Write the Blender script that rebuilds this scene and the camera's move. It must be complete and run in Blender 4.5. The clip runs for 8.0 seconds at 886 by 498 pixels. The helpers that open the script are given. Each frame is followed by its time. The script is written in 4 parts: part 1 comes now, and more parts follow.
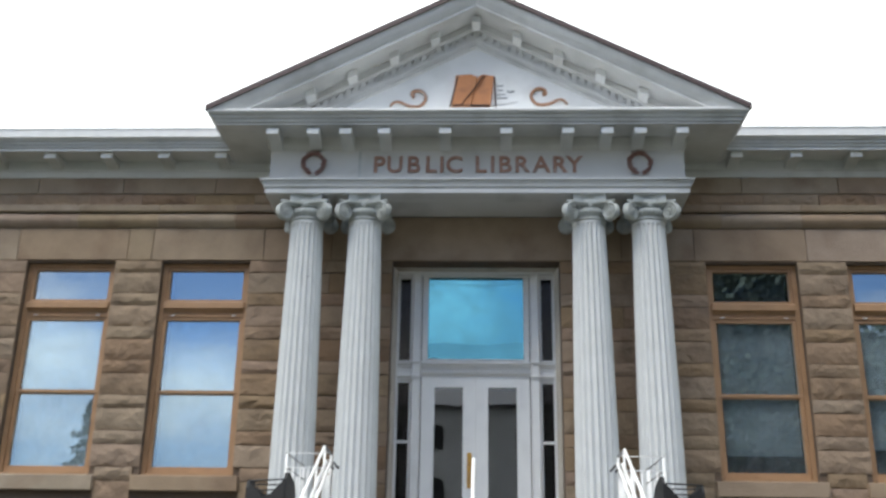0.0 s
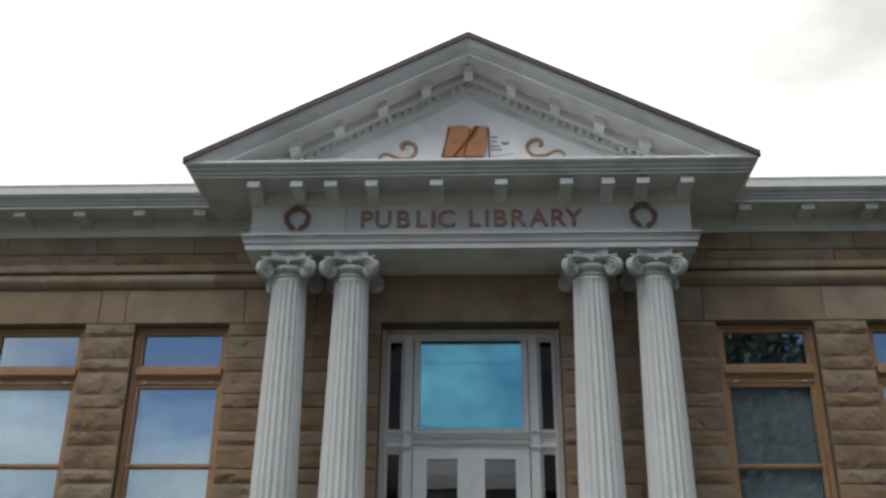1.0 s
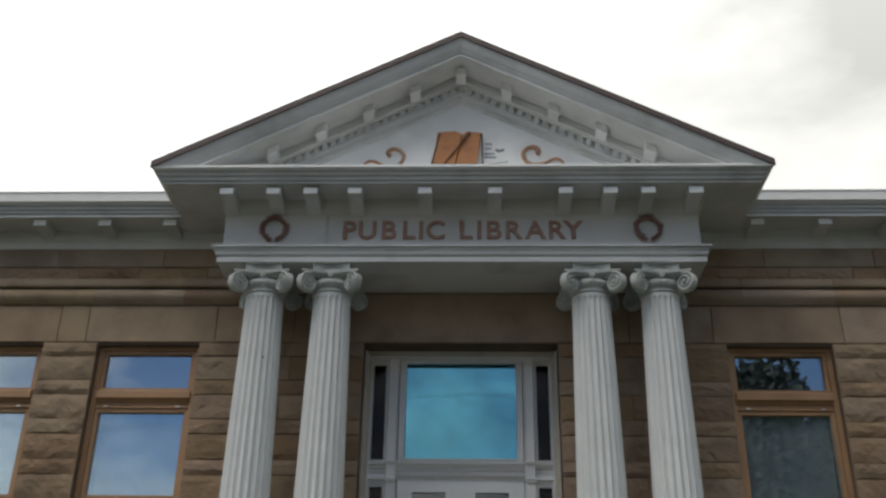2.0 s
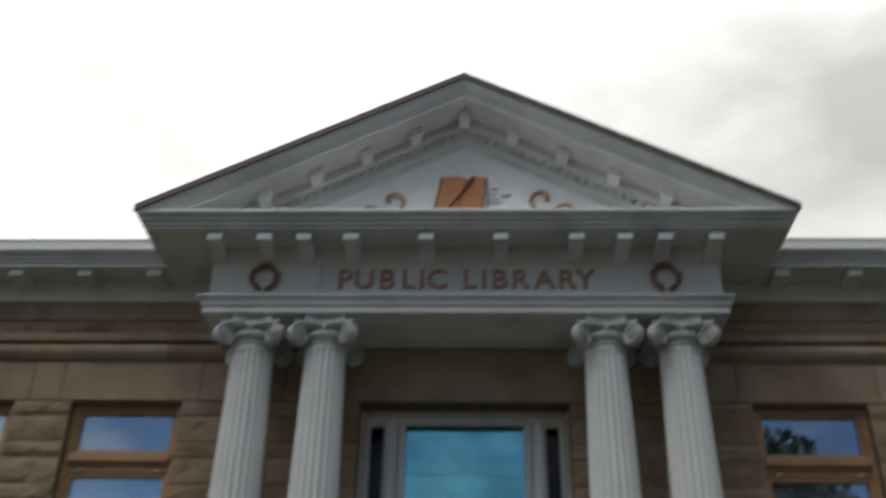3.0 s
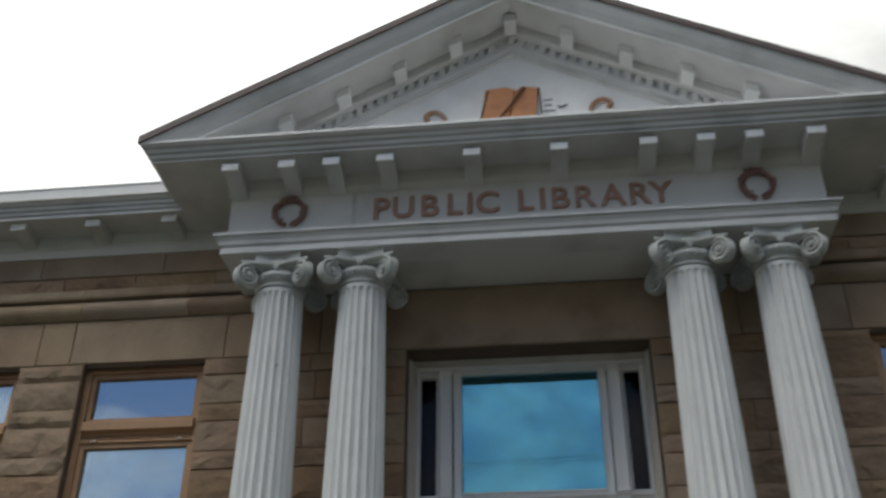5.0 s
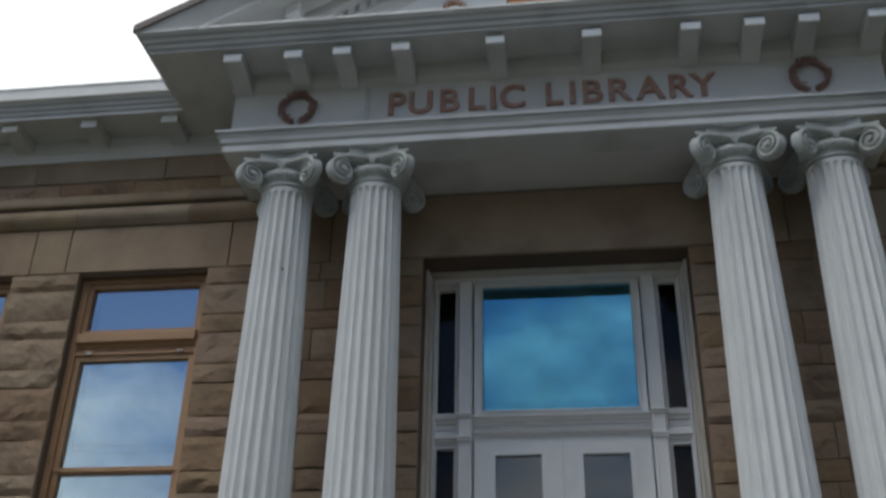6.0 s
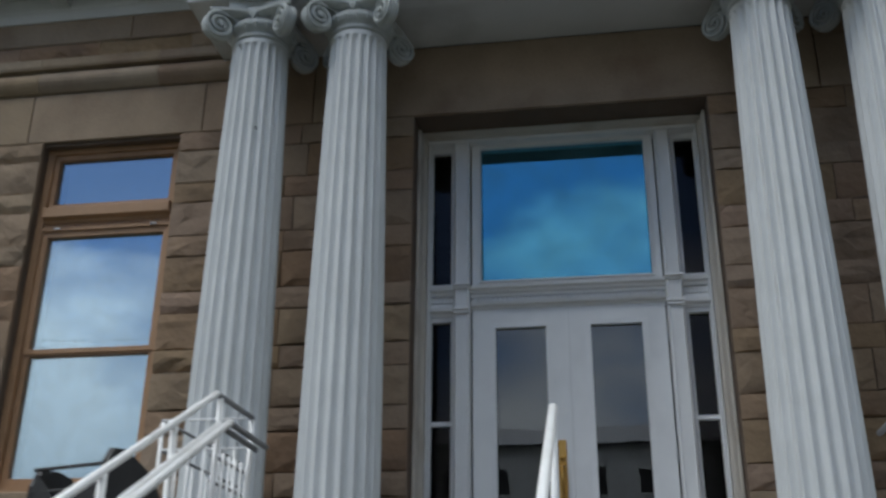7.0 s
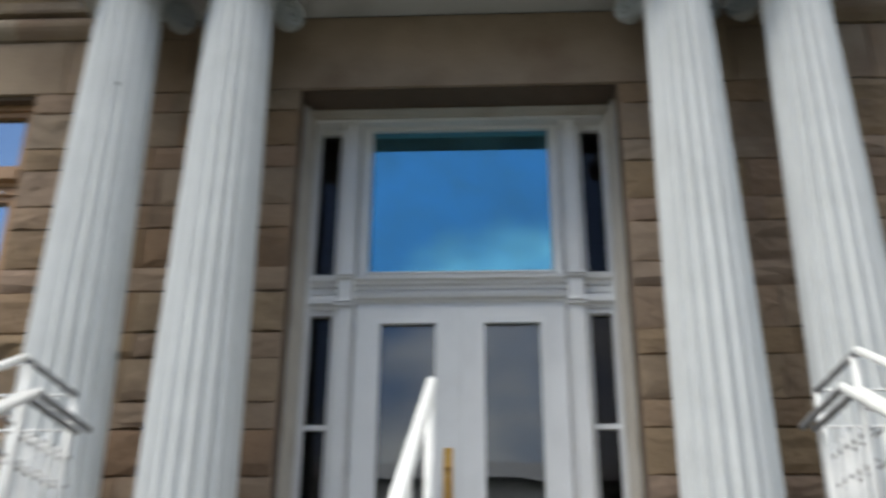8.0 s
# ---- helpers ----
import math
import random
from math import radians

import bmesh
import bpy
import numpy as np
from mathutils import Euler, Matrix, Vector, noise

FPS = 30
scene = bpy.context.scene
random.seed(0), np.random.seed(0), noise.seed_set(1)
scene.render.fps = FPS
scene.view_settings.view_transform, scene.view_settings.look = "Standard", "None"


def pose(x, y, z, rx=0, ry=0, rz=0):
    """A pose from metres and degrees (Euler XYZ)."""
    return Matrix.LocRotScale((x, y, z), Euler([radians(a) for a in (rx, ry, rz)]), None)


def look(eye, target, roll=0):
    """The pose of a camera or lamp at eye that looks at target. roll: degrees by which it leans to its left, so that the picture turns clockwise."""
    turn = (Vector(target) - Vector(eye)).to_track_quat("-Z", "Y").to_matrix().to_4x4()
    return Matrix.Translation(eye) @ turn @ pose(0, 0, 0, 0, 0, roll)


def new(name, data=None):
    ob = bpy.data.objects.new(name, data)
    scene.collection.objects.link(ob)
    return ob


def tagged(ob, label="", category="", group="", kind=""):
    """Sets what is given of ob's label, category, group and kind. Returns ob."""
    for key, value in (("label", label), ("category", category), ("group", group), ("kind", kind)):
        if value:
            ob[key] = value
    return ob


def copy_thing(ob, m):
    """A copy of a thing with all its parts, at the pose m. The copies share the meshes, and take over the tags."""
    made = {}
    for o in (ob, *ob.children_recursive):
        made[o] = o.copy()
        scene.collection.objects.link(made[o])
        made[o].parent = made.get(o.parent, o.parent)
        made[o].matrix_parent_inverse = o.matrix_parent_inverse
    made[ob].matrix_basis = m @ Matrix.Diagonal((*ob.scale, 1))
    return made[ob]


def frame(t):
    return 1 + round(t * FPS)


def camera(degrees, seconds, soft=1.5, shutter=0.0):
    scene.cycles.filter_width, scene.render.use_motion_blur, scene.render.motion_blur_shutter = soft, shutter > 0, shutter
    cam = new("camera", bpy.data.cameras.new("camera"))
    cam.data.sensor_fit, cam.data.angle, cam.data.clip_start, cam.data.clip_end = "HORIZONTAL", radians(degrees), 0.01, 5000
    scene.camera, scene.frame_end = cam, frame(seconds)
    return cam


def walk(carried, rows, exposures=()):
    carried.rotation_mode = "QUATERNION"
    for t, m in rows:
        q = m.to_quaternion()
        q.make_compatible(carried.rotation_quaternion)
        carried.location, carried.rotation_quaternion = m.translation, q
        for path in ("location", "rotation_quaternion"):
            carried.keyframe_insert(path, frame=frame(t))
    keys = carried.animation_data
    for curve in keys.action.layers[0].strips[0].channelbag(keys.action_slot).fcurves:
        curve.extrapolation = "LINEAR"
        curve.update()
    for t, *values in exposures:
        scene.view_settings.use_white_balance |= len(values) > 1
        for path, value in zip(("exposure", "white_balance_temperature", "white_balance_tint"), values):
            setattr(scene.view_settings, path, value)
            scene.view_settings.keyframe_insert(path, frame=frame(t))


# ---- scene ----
cam = camera(48.0, 8.0, soft=2.6, shutter=0.6)
ROWS = [
    (0.0, pose(0.079, -13.633, 1.600, 109.57, -0.84, 2.04)),
    (0.4, pose(0.099, -13.231, 1.574, 112.11, -0.38, 1.09)),
    (0.5, pose(0.104, -13.131, 1.567, 113.19, -0.66, 0.60)),
    (0.6, pose(0.114, -13.040, 1.567, 113.98, -0.16, 0.27)),
    (1.0, pose(0.152, -12.676, 1.569, 114.52, -0.48, 2.18)),
    (1.2, pose(0.176, -12.460, 1.588, 116.14, -0.21, 2.21)),
    (2.3, pose(0.187, -11.372, 1.751, 117.12, -0.93, 1.58)),
    (2.4, pose(0.183, -11.289, 1.748, 118.13, -0.92, 1.90)),
    (2.5, pose(0.180, -11.206, 1.746, 119.55, -1.59, 2.00)),
    (2.9, pose(0.180, -10.820, 1.768, 120.43, -0.84, 2.67)),
    (3.0, pose(0.180, -10.723, 1.774, 121.46, -1.05, 1.83)),
    (3.1, pose(0.187, -10.633, 1.781, 122.21, -0.56, 1.10)),
    (3.5, pose(0.216, -10.273, 1.811, 120.37, -1.09, 1.71)),
    (3.8, pose(0.199, -9.987, 1.815, 120.85, 0.45, 0.30)),
    (3.9, pose(0.193, -9.892, 1.816, 120.97, 1.41, -1.15)),
    (4.0, pose(0.187, -9.797, 1.817, 120.51, 1.08, 0.29)),
    (4.1, pose(0.193, -9.716, 1.833, 119.83, 1.48, 0.89)),
    (4.5, pose(0.215, -9.392, 1.898, 121.36, 1.67, 1.44)),
    (4.7, pose(0.202, -9.246, 1.918, 121.57, 0.55, 3.95)),
    (5.8, pose(0.082, -8.232, 1.859, 119.59, -0.50, 7.82)),
    (6.0, pose(0.094, -8.089, 1.883, 118.70, -1.04, 7.31)),
    (6.5, pose(0.174, -7.653, 1.925, 115.76, -0.33, 9.60)),
    (7.0, pose(0.201, -7.232, 1.978, 112.65, -0.47, 8.86)),
    (7.4, pose(0.223, -6.890, 1.923, 116.25, -2.59, 6.97)),
    (7.5, pose(0.228, -6.805, 1.909, 115.42, -2.11, 8.34)),
    (7.6, pose(0.228, -6.724, 1.912, 114.25, -3.33, 8.54)),
    (8.0, pose(0.228, -6.401, 1.926, 114.84, -0.45, 2.77)),
]
EXPOSURES = [(0.0, 0.57, 6650, 8), (0.5, 0.34, 6750, 8), (1.0, -0.2, 7000, 8), (2.5, -0.41, 7100, 8), (3.0, -0.61, 7000, 8), (3.5, -0.73, 6900, 8), (4.0, -0.35, 7000, 8), (4.5, -0.25, 7000, 8), (6.0, -0.34, 6600, 8), (6.5, -0.35, 6450, 8), (7.0, -0.27, 6300, 7), (7.5, 0.05, 6350, 8), (8.0, 0.47, 6850, 8)]
walk(cam, ROWS, EXPOSURES)

# ---- sky and sun ----
SUN_AZ, SUN_EL = radians(228), radians(57)     # behind thick cloud, high in front of the portico
world = bpy.data.worlds.new("sky")
scene.world = world
world.use_nodes = True
wn, wl = world.node_tree.nodes, world.node_tree.links
wn.clear()


def wnode(kind, **values):
    n = wn.new(kind)
    for k, v in values.items():
        n.inputs[k].default_value = v
    return n


w_out, w_bg = wn.new("ShaderNodeOutputWorld"), wn.new("ShaderNodeBackground")
w_sky = wn.new("ShaderNodeTexSky")
w_sky.sky_type, w_sky.sun_disc = "NISHITA", False
w_sky.sun_elevation, w_sky.sun_rotation = SUN_EL, SUN_AZ
w_sky.air_density, w_sky.dust_density, w_sky.ozone_density = 0.75, 0.2, 3.0
w_co = wn.new("ShaderNodeTexCoord")
w_map = wn.new("ShaderNodeMapping")
w_map.inputs["Scale"].default_value = (1.0, 1.0, 2.2)
w_noise = wnode("ShaderNodeTexNoise", Scale=2.1, Detail=8.0, Roughness=0.56)
w_grey = wnode("ShaderNodeTexNoise", Scale=2.4, Detail=6.0, Roughness=0.5)
w_sep = wn.new("ShaderNodeSeparateXYZ")
w_bias = wnode("ShaderNodeMath")                # the cloud bank lies to the north, over the roof
w_bias.operation, w_bias.inputs[1].default_value = "MULTIPLY", 0.30
w_sum = wn.new("ShaderNodeMath")
w_low = wn.new("ShaderNodeMapRange")             # haze and far cloud near the horizon
for k, v in (("From Min", 0.18), ("From Max", 0.44), ("To Min", 0.375), ("To Max", 0.0)):
    w_low.inputs[k].default_value = v
w_high = wn.new("ShaderNodeMapRange")            # thick cloud overhead
for k, v in (("From Min", 0.52), ("From Max", 0.78), ("To Min", 0.0), ("To Max", 0.34)):
    w_high.inputs[k].default_value = v
w_sum3 = wn.new("ShaderNodeMath")
w_sum2 = wn.new("ShaderNodeMath")
w_cover = wn.new("ShaderNodeMapRange")
w_cover.inputs["From Min"].default_value, w_cover.inputs["From Max"].default_value = 0.41, 0.58
w_tone = wn.new("ShaderNodeMapRange")
for k, v in (("From Min", 0.3), ("From Max", 0.62), ("To Min", 5.2), ("To Max", 11.0)):
    w_tone.inputs[k].default_value = v
w_cloud = wn.new("ShaderNodeVectorMath")
w_cloud.operation = "SCALE"
w_cloud.inputs[0].default_value = (0.95, 0.985, 1.02)
w_mix = wn.new("ShaderNodeMix")
w_mix.data_type = "RGBA"
wl.new(w_co.outputs["Generated"], w_map.inputs["Vector"])
wl.new(w_map.outputs["Vector"], w_noise.inputs["Vector"])
wl.new(w_map.outputs["Vector"], w_grey.inputs["Vector"])
wl.new(w_co.outputs["Generated"], w_sep.inputs["Vector"])
wl.new(w_sep.outputs["Y"], w_bias.inputs[0])
wl.new(w_noise.outputs["Fac"], w_sum.inputs[0])
wl.new(w_bias.outputs[0], w_sum.inputs[1])
wl.new(w_sep.outputs["Z"], w_low.inputs["Value"])
wl.new(w_sum.outputs[0], w_sum2.inputs[0])
wl.new(w_low.outputs["Result"], w_sum2.inputs[1])
wl.new(w_sep.outputs["Z"], w_high.inputs["Value"])
wl.new(w_sum2.outputs[0], w_sum3.inputs[0])
wl.new(w_high.outputs["Result"], w_sum3.inputs[1])
wl.new(w_sum3.outputs[0], w_cover.inputs["Value"])
w_east = wnode("ShaderNodeMath")                 # the bank is thicker and greyer to the east
w_east.operation, w_east.inputs[1].default_value = "MULTIPLY_ADD", -0.17
wl.new(w_sep.outputs["X"], w_east.inputs[0])
wl.new(w_grey.outputs["Fac"], w_east.inputs[2])
wl.new(w_east.outputs[0], w_tone.inputs["Value"])
wl.new(w_tone.outputs["Result"], w_cloud.inputs["Scale"])
wl.new(w_cover.outputs["Result"], w_mix.inputs["Factor"])
wl.new(w_sky.outputs["Color"], w_mix.inputs["A"])
wl.new(w_cloud.outputs[0], w_mix.inputs["B"])
w_grad = wn.new("ShaderNodeMapRange")            # an overcast sky is brightest overhead
for k, v in (("From Min", 0.0), ("From Max", 1.0), ("To Min", 0.3), ("To Max", 2.4)):
    w_grad.inputs[k].default_value = v
w_scale = wn.new("ShaderNodeVectorMath")
w_scale.operation = "SCALE"
wl.new(w_sep.outputs["Z"], w_grad.inputs["Value"])
wl.new(w_mix.outputs["Result"], w_scale.inputs[0])
wl.new(w_grad.outputs["Result"], w_scale.inputs["Scale"])
wl.new(w_scale.outputs[0], w_bg.inputs["Color"])
w_bg.inputs["Strength"].default_value = 0.12
wl.new(w_bg.outputs[0], w_out.inputs["Surface"])

sun = new("sun", bpy.data.lights.new("sun", "SUN"))
sun.data.energy, sun.data.angle, sun.data.color = 1.5, radians(36), (1.0, 0.97, 0.93)
sun.matrix_world = look((0, 0, 40), (0.8, 0.72, 38.34))


# ---- materials ----
def material(name, colour, rough=0.7, metal=0.0, vary=0.12, scale=6.0, fine=60.0, bump=0.15, bump_scale=40.0, stain=None, stain_amount=0.0, piece=0.0):
    """A painted or mineral surface: broad and fine changes of tone, stains and relief."""
    m = bpy.data.materials.new(name)
    m.use_nodes = True
    n, l = m.node_tree.nodes, m.node_tree.links
    p = n["Principled BSDF"]
    p.inputs["Roughness"].default_value, p.inputs["Metallic"].default_value = rough, metal
    co = n.new("ShaderNodeTexCoord")
    info = n.new("ShaderNodeObjectInfo")
    off = n.new("ShaderNodeVectorMath")
    off.operation = "SCALE"
    off.inputs[0].default_value = (31.0, 17.0, 23.0)
    l.new(info.outputs["Random"], off.inputs["Scale"])
    add = n.new("ShaderNodeVectorMath")
    l.new(co.outputs["Object"], add.inputs[0])
    l.new(off.outputs[0], add.inputs[1])

    def noise_tex(sc, detail):
        t = n.new("ShaderNodeTexNoise")
        t.inputs["Scale"].default_value, t.inputs["Detail"].default_value = sc, detail
        l.new(add.outputs[0], t.inputs["Vector"])
        return t

    broad, grain = noise_tex(scale, 5.0), noise_tex(fine, 4.0)
    value = n.new("ShaderNodeMath")
    value.operation = "MULTIPLY_ADD"
    l.new(broad.outputs["Fac"], value.inputs[0])
    value.inputs[1].default_value, value.inputs[2].default_value = 2.4 * vary, 1.0 - 1.2 * vary
    value2 = n.new("ShaderNodeMath")
    value2.operation = "MULTIPLY_ADD"
    l.new(grain.outputs["Fac"], value2.inputs[0])
    value2.inputs[1].default_value = 1.2 * vary
    l.new(value.outputs[0], value2.inputs[2])
    last = value2
    if piece:
        each = n.new("ShaderNodeMath")
        each.operation = "MULTIPLY_ADD"
        l.new(info.outputs["Random"], each.inputs[0])
        each.inputs[1].default_value = piece
        l.new(value2.outputs[0], each.inputs[2])
        last = each
    hsv = n.new("ShaderNodeHueSaturation")
    hsv.inputs["Color"].default_value = (*colour, 1)
    if piece:                                    # each block has its own warmth
        spread = n.new("ShaderNodeMath")
        spread.operation = "MULTIPLY"
        spread.inputs[1].default_value = 37.0
        turn = n.new("ShaderNodeMath")
        turn.operation = "FRACT"
        hue = n.new("ShaderNodeMapRange")
        hue.inputs["To Min"].default_value, hue.inputs["To Max"].default_value = 0.492, 0.508
        sat = n.new("ShaderNodeMapRange")
        sat.inputs["To Min"].default_value, sat.inputs["To Max"].default_value = 1.14, 0.84
        l.new(info.outputs["Random"], spread.inputs[0])
        l.new(spread.outputs[0], turn.inputs[0])
        l.new(turn.outputs[0], hue.inputs["Value"])
        l.new(info.outputs["Random"], sat.inputs["Value"])
        l.new(hue.outputs["Result"], hsv.inputs["Hue"])
        l.new(sat.outputs["Result"], hsv.inputs["Saturation"])
    l.new(last.outputs[0], hsv.inputs["Value"])
    out = hsv.outputs["Color"]
    if stain:
        patch = noise_tex(scale * 0.45, 7.0)
        ramp = n.new("ShaderNodeMapRange")
        ramp.inputs["From Min"].default_value, ramp.inputs["From Max"].default_value = 0.5, 0.68
        ramp.inputs["To Max"].default_value = stain_amount
        l.new(patch.outputs["Fac"], ramp.inputs["Value"])
        mix = n.new("ShaderNodeMix")
        mix.data_type = "RGBA"
        l.new(ramp.outputs["Result"], mix.inputs["Factor"])
        l.new(out, mix.inputs["A"])
        mix.inputs["B"].default_value = (*stain, 1)
        out = mix.outputs["Result"]
    l.new(out, p.inputs["Base Color"])
    if bump:
        relief = noise_tex(bump_scale, 6.0)
        b = n.new("ShaderNodeBump")
        b.inputs["Strength"].default_value, b.inputs["Distance"].default_value = bump, 0.02
        l.new(relief.outputs["Fac"], b.inputs["Height"])
        l.new(b.outputs["Normal"], p.inputs["Normal"])
    return m


def glass_material(name, gloss, tint, clear, veil=None, veil_amount=0.0):
    """A pane with a reflecting film: a mirror share that grows with Fresnel, the rest seen through."""
    m = bpy.data.materials.new(name)
    m.use_nodes = True
    n, l = m.node_tree.nodes, m.node_tree.links
    n.remove(n["Principled BSDF"])
    out = n["Material Output"]
    g, t, mix = n.new("ShaderNodeBsdfGlossy"), n.new("ShaderNodeBsdfTransparent"), n.new("ShaderNodeMixShader")
    g.inputs["Roughness"].default_value, g.inputs["Color"].default_value = 0.01, (*tint, 1)
    t.inputs["Color"].default_value = (*clear, 1)
    co, wave, b = n.new("ShaderNodeTexCoord"), n.new("ShaderNodeTexNoise"), n.new("ShaderNodeBump")
    wave.inputs["Scale"].default_value, wave.inputs["Detail"].default_value = 1.6, 2.0
    b.inputs["Strength"].default_value, b.inputs["Distance"].default_value = 0.05, 0.02
    l.new(co.outputs["Object"], wave.inputs["Vector"])
    l.new(wave.outputs["Fac"], b.inputs["Height"])
    l.new(b.outputs["Normal"], g.inputs["Normal"])
    f, add = n.new("ShaderNodeFresnel"), n.new("ShaderNodeMath")
    f.inputs["IOR"].default_value = 1.42
    add.use_clamp, add.inputs[1].default_value = True, gloss
    l.new(f.outputs[0], add.inputs[0])
    l.new(add.outputs[0], mix.inputs["Fac"])
    l.new(t.outputs[0], mix.inputs[1])
    l.new(g.outputs[0], mix.inputs[2])
    last = mix
    if veil:                                     # uneven diffuse layer mixed over the pane
        d, cloud, amount, last = n.new("ShaderNodeBsdfDiffuse"), n.new("ShaderNodeTexNoise"), n.new("ShaderNodeMapRange"), n.new("ShaderNodeMixShader")
        d.inputs["Color"].default_value = (*veil, 1)
        cloud.inputs["Scale"].default_value, cloud.inputs["Detail"].default_value, cloud.inputs["Roughness"].default_value = 2.2, 9.0, 0.62
        cloud.inputs["Distortion"].default_value = 0.6
        for k, v in (("From Min", 0.32), ("From Max", 0.7), ("To Min", 0.0), ("To Max", veil_amount)):
            amount.inputs[k].default_value = v
        l.new(co.outputs["Object"], cloud.inputs["Vector"])
        l.new(cloud.outputs["Fac"], amount.inputs["Value"])
        l.new(amount.outputs["Result"], last.inputs["Fac"])
        l.new(mix.outputs[0], last.inputs[1])
        l.new(d.outputs[0], last.inputs[2])
    l.new(last.outputs[0], out.inputs["Surface"])
    return m


STONE = material("rock_faced_sandstone", (0.235, 0.166, 0.11), 0.92, vary=0.24, scale=4.0, fine=34, bump=0.6, bump_scale=16, stain=(0.13, 0.088, 0.06), stain_amount=0.55, piece=0.2)
SMOOTH = material("dressed_sandstone", (0.265, 0.2, 0.142), 0.9, vary=0.28, scale=3.0, fine=40, bump=0.5, bump_scale=60, stain=(0.17, 0.105, 0.068), stain_amount=0.6, piece=0.12)
MORTAR = material("dark_mortar", (0.12, 0.085, 0.06), 0.95, vary=0.2, bump=0.4)
TRIM = material("grey_trim_paint", (0.62, 0.63, 0.635), 0.7, vary=0.06, scale=3, fine=50, bump=0.06, stain=(0.3, 0.31, 0.3), stain_amount=0.4)
COLUMN = material("white_column_paint", (0.57, 0.585, 0.582), 0.5, vary=0.07, scale=5, fine=90, bump=0.1, stain=(0.5, 0.515, 0.5), stain_amount=0.3)
# Stained paint; shade under the architrave is put into its darker grey.
CAPITAL = material("weathered_shaded_capital", (0.42, 0.44, 0.425), 0.6, vary=0.14, scale=14, fine=90, bump=0.25, stain=(0.3, 0.31, 0.29), stain_amount=0.6)
# Stained paint, its base darkened below the trim for the cornice's shade.
FRIEZE = material("weathered_shaded_frieze", (0.56, 0.555, 0.535), 0.6, vary=0.07, scale=3, fine=50, bump=0.06, stain=(0.36, 0.365, 0.35), stain_amount=0.45)
TYMPAN = material("pale_panel_paint", (0.78, 0.795, 0.8), 0.6, vary=0.05, scale=3, fine=50, bump=0.06, stain=(0.5, 0.51, 0.5), stain_amount=0.4)
DOORWHITE = material("white_door_paint", (0.78, 0.78, 0.775), 0.45, vary=0.04, scale=5, fine=70, bump=0.05, stain=(0.6, 0.6, 0.6), stain_amount=0.3)
CASING = material("cream_casing_paint", (0.5, 0.46, 0.4), 0.6, vary=0.1, scale=6, fine=70, bump=0.08, stain=(0.33, 0.27, 0.2), stain_amount=0.5)
WOOD = material("ochre_window_paint", (0.36, 0.208, 0.107), 0.55, vary=0.12, scale=6, fine=80, bump=0.1, stain=(0.22, 0.12, 0.055), stain_amount=0.5)
RUST = material("dull_red_brown_paint", (0.19, 0.105, 0.088), 0.7, vary=0.25, scale=16, fine=90, bump=0.2, stain=(0.36, 0.27, 0.23), stain_amount=0.5)
LETTER = material("faded_letter_paint", (0.3, 0.17, 0.125), 0.75, vary=0.25, scale=14, fine=90, bump=0.2, stain=(0.42, 0.35, 0.31), stain_amount=0.75)
SCROLL = material("faded_scroll_paint", (0.34, 0.19, 0.12), 0.7, vary=0.25, scale=12, fine=80, bump=0.2, stain=(0.46, 0.38, 0.33), stain_amount=0.6)
QUILL = material("dark_brown_quill_paint", (0.12, 0.055, 0.03), 0.7, vary=0.2)
INK = material("blue_grey_stroke_paint", (0.2, 0.22, 0.25), 0.75, vary=0.2)
BOOK = material("orange_brown_relief_paint", (0.42, 0.175, 0.07), 0.6, vary=0.2, scale=9, fine=70, bump=0.2, stain=(0.25, 0.1, 0.05), stain_amount=0.5)
DARKLINE = material("dark_relief_paint", (0.07, 0.05, 0.045), 0.7)
ROOF = material("brown_roof_metal", (0.065, 0.04, 0.037), 0.5, vary=0.15, bump=0.1)
FLASH = material("white_gutter_enamel", (0.8, 0.8, 0.79), 0.7, vary=0.1)
RAIL = material("white_rail_enamel", (0.78, 0.78, 0.77), 0.35, vary=0.06, scale=9, bump=0.04, stain=(0.45, 0.42, 0.38), stain_amount=0.35)
# Grey copy of the rail colour; the shade on the undersides is painted in.
SHADERAIL = material("shaded_rail_grey", (0.22, 0.22, 0.225), 0.6, vary=0.2, scale=9, bump=0.05)
# Whiter than the trim: skylight on the bracket fronts is put into this colour.
NOSE = material("lit_bracket_white", (0.86, 0.87, 0.87), 0.5, vary=0.06, scale=9, bump=0.04)
BLACK = material("black_enamel", (0.01, 0.01, 0.011), 0.65, vary=0.2)
BRASS = material("worn_brass", (0.62, 0.36, 0.1), 0.32, metal=0.9, vary=0.15, scale=20)
STEEL = material("hinge_steel", (0.4, 0.4, 0.4), 0.4, metal=0.8)
BLIND = material("pale_blind_vinyl", (0.78, 0.82, 0.84), 0.6, vary=0.04, bump=0.03)
# The dimness of the room is put into this dark colour.
INSIDE = material("darkened_interior", (0.1, 0.09, 0.085), 0.9, vary=0.1)
PATH = material("worn_path_concrete", (0.09, 0.088, 0.083), 0.9, vary=0.15, scale=2, bump=0.2)
CONCRETE = material("porch_concrete", (0.085, 0.082, 0.078), 0.9, vary=0.15, scale=2, bump=0.2)
LAWN = material("lawn", (0.022, 0.026, 0.015), 0.95, vary=0.3, scale=1.5, fine=40, bump=0.5, bump_scale=50)
BARK = material("bark", (0.09, 0.065, 0.045), 0.95, vary=0.3, bump=0.6, bump_scale=20)
LEAF = material("foliage", (0.028, 0.036, 0.022), 0.95, vary=0.4, scale=2, fine=12, bump=0.0)
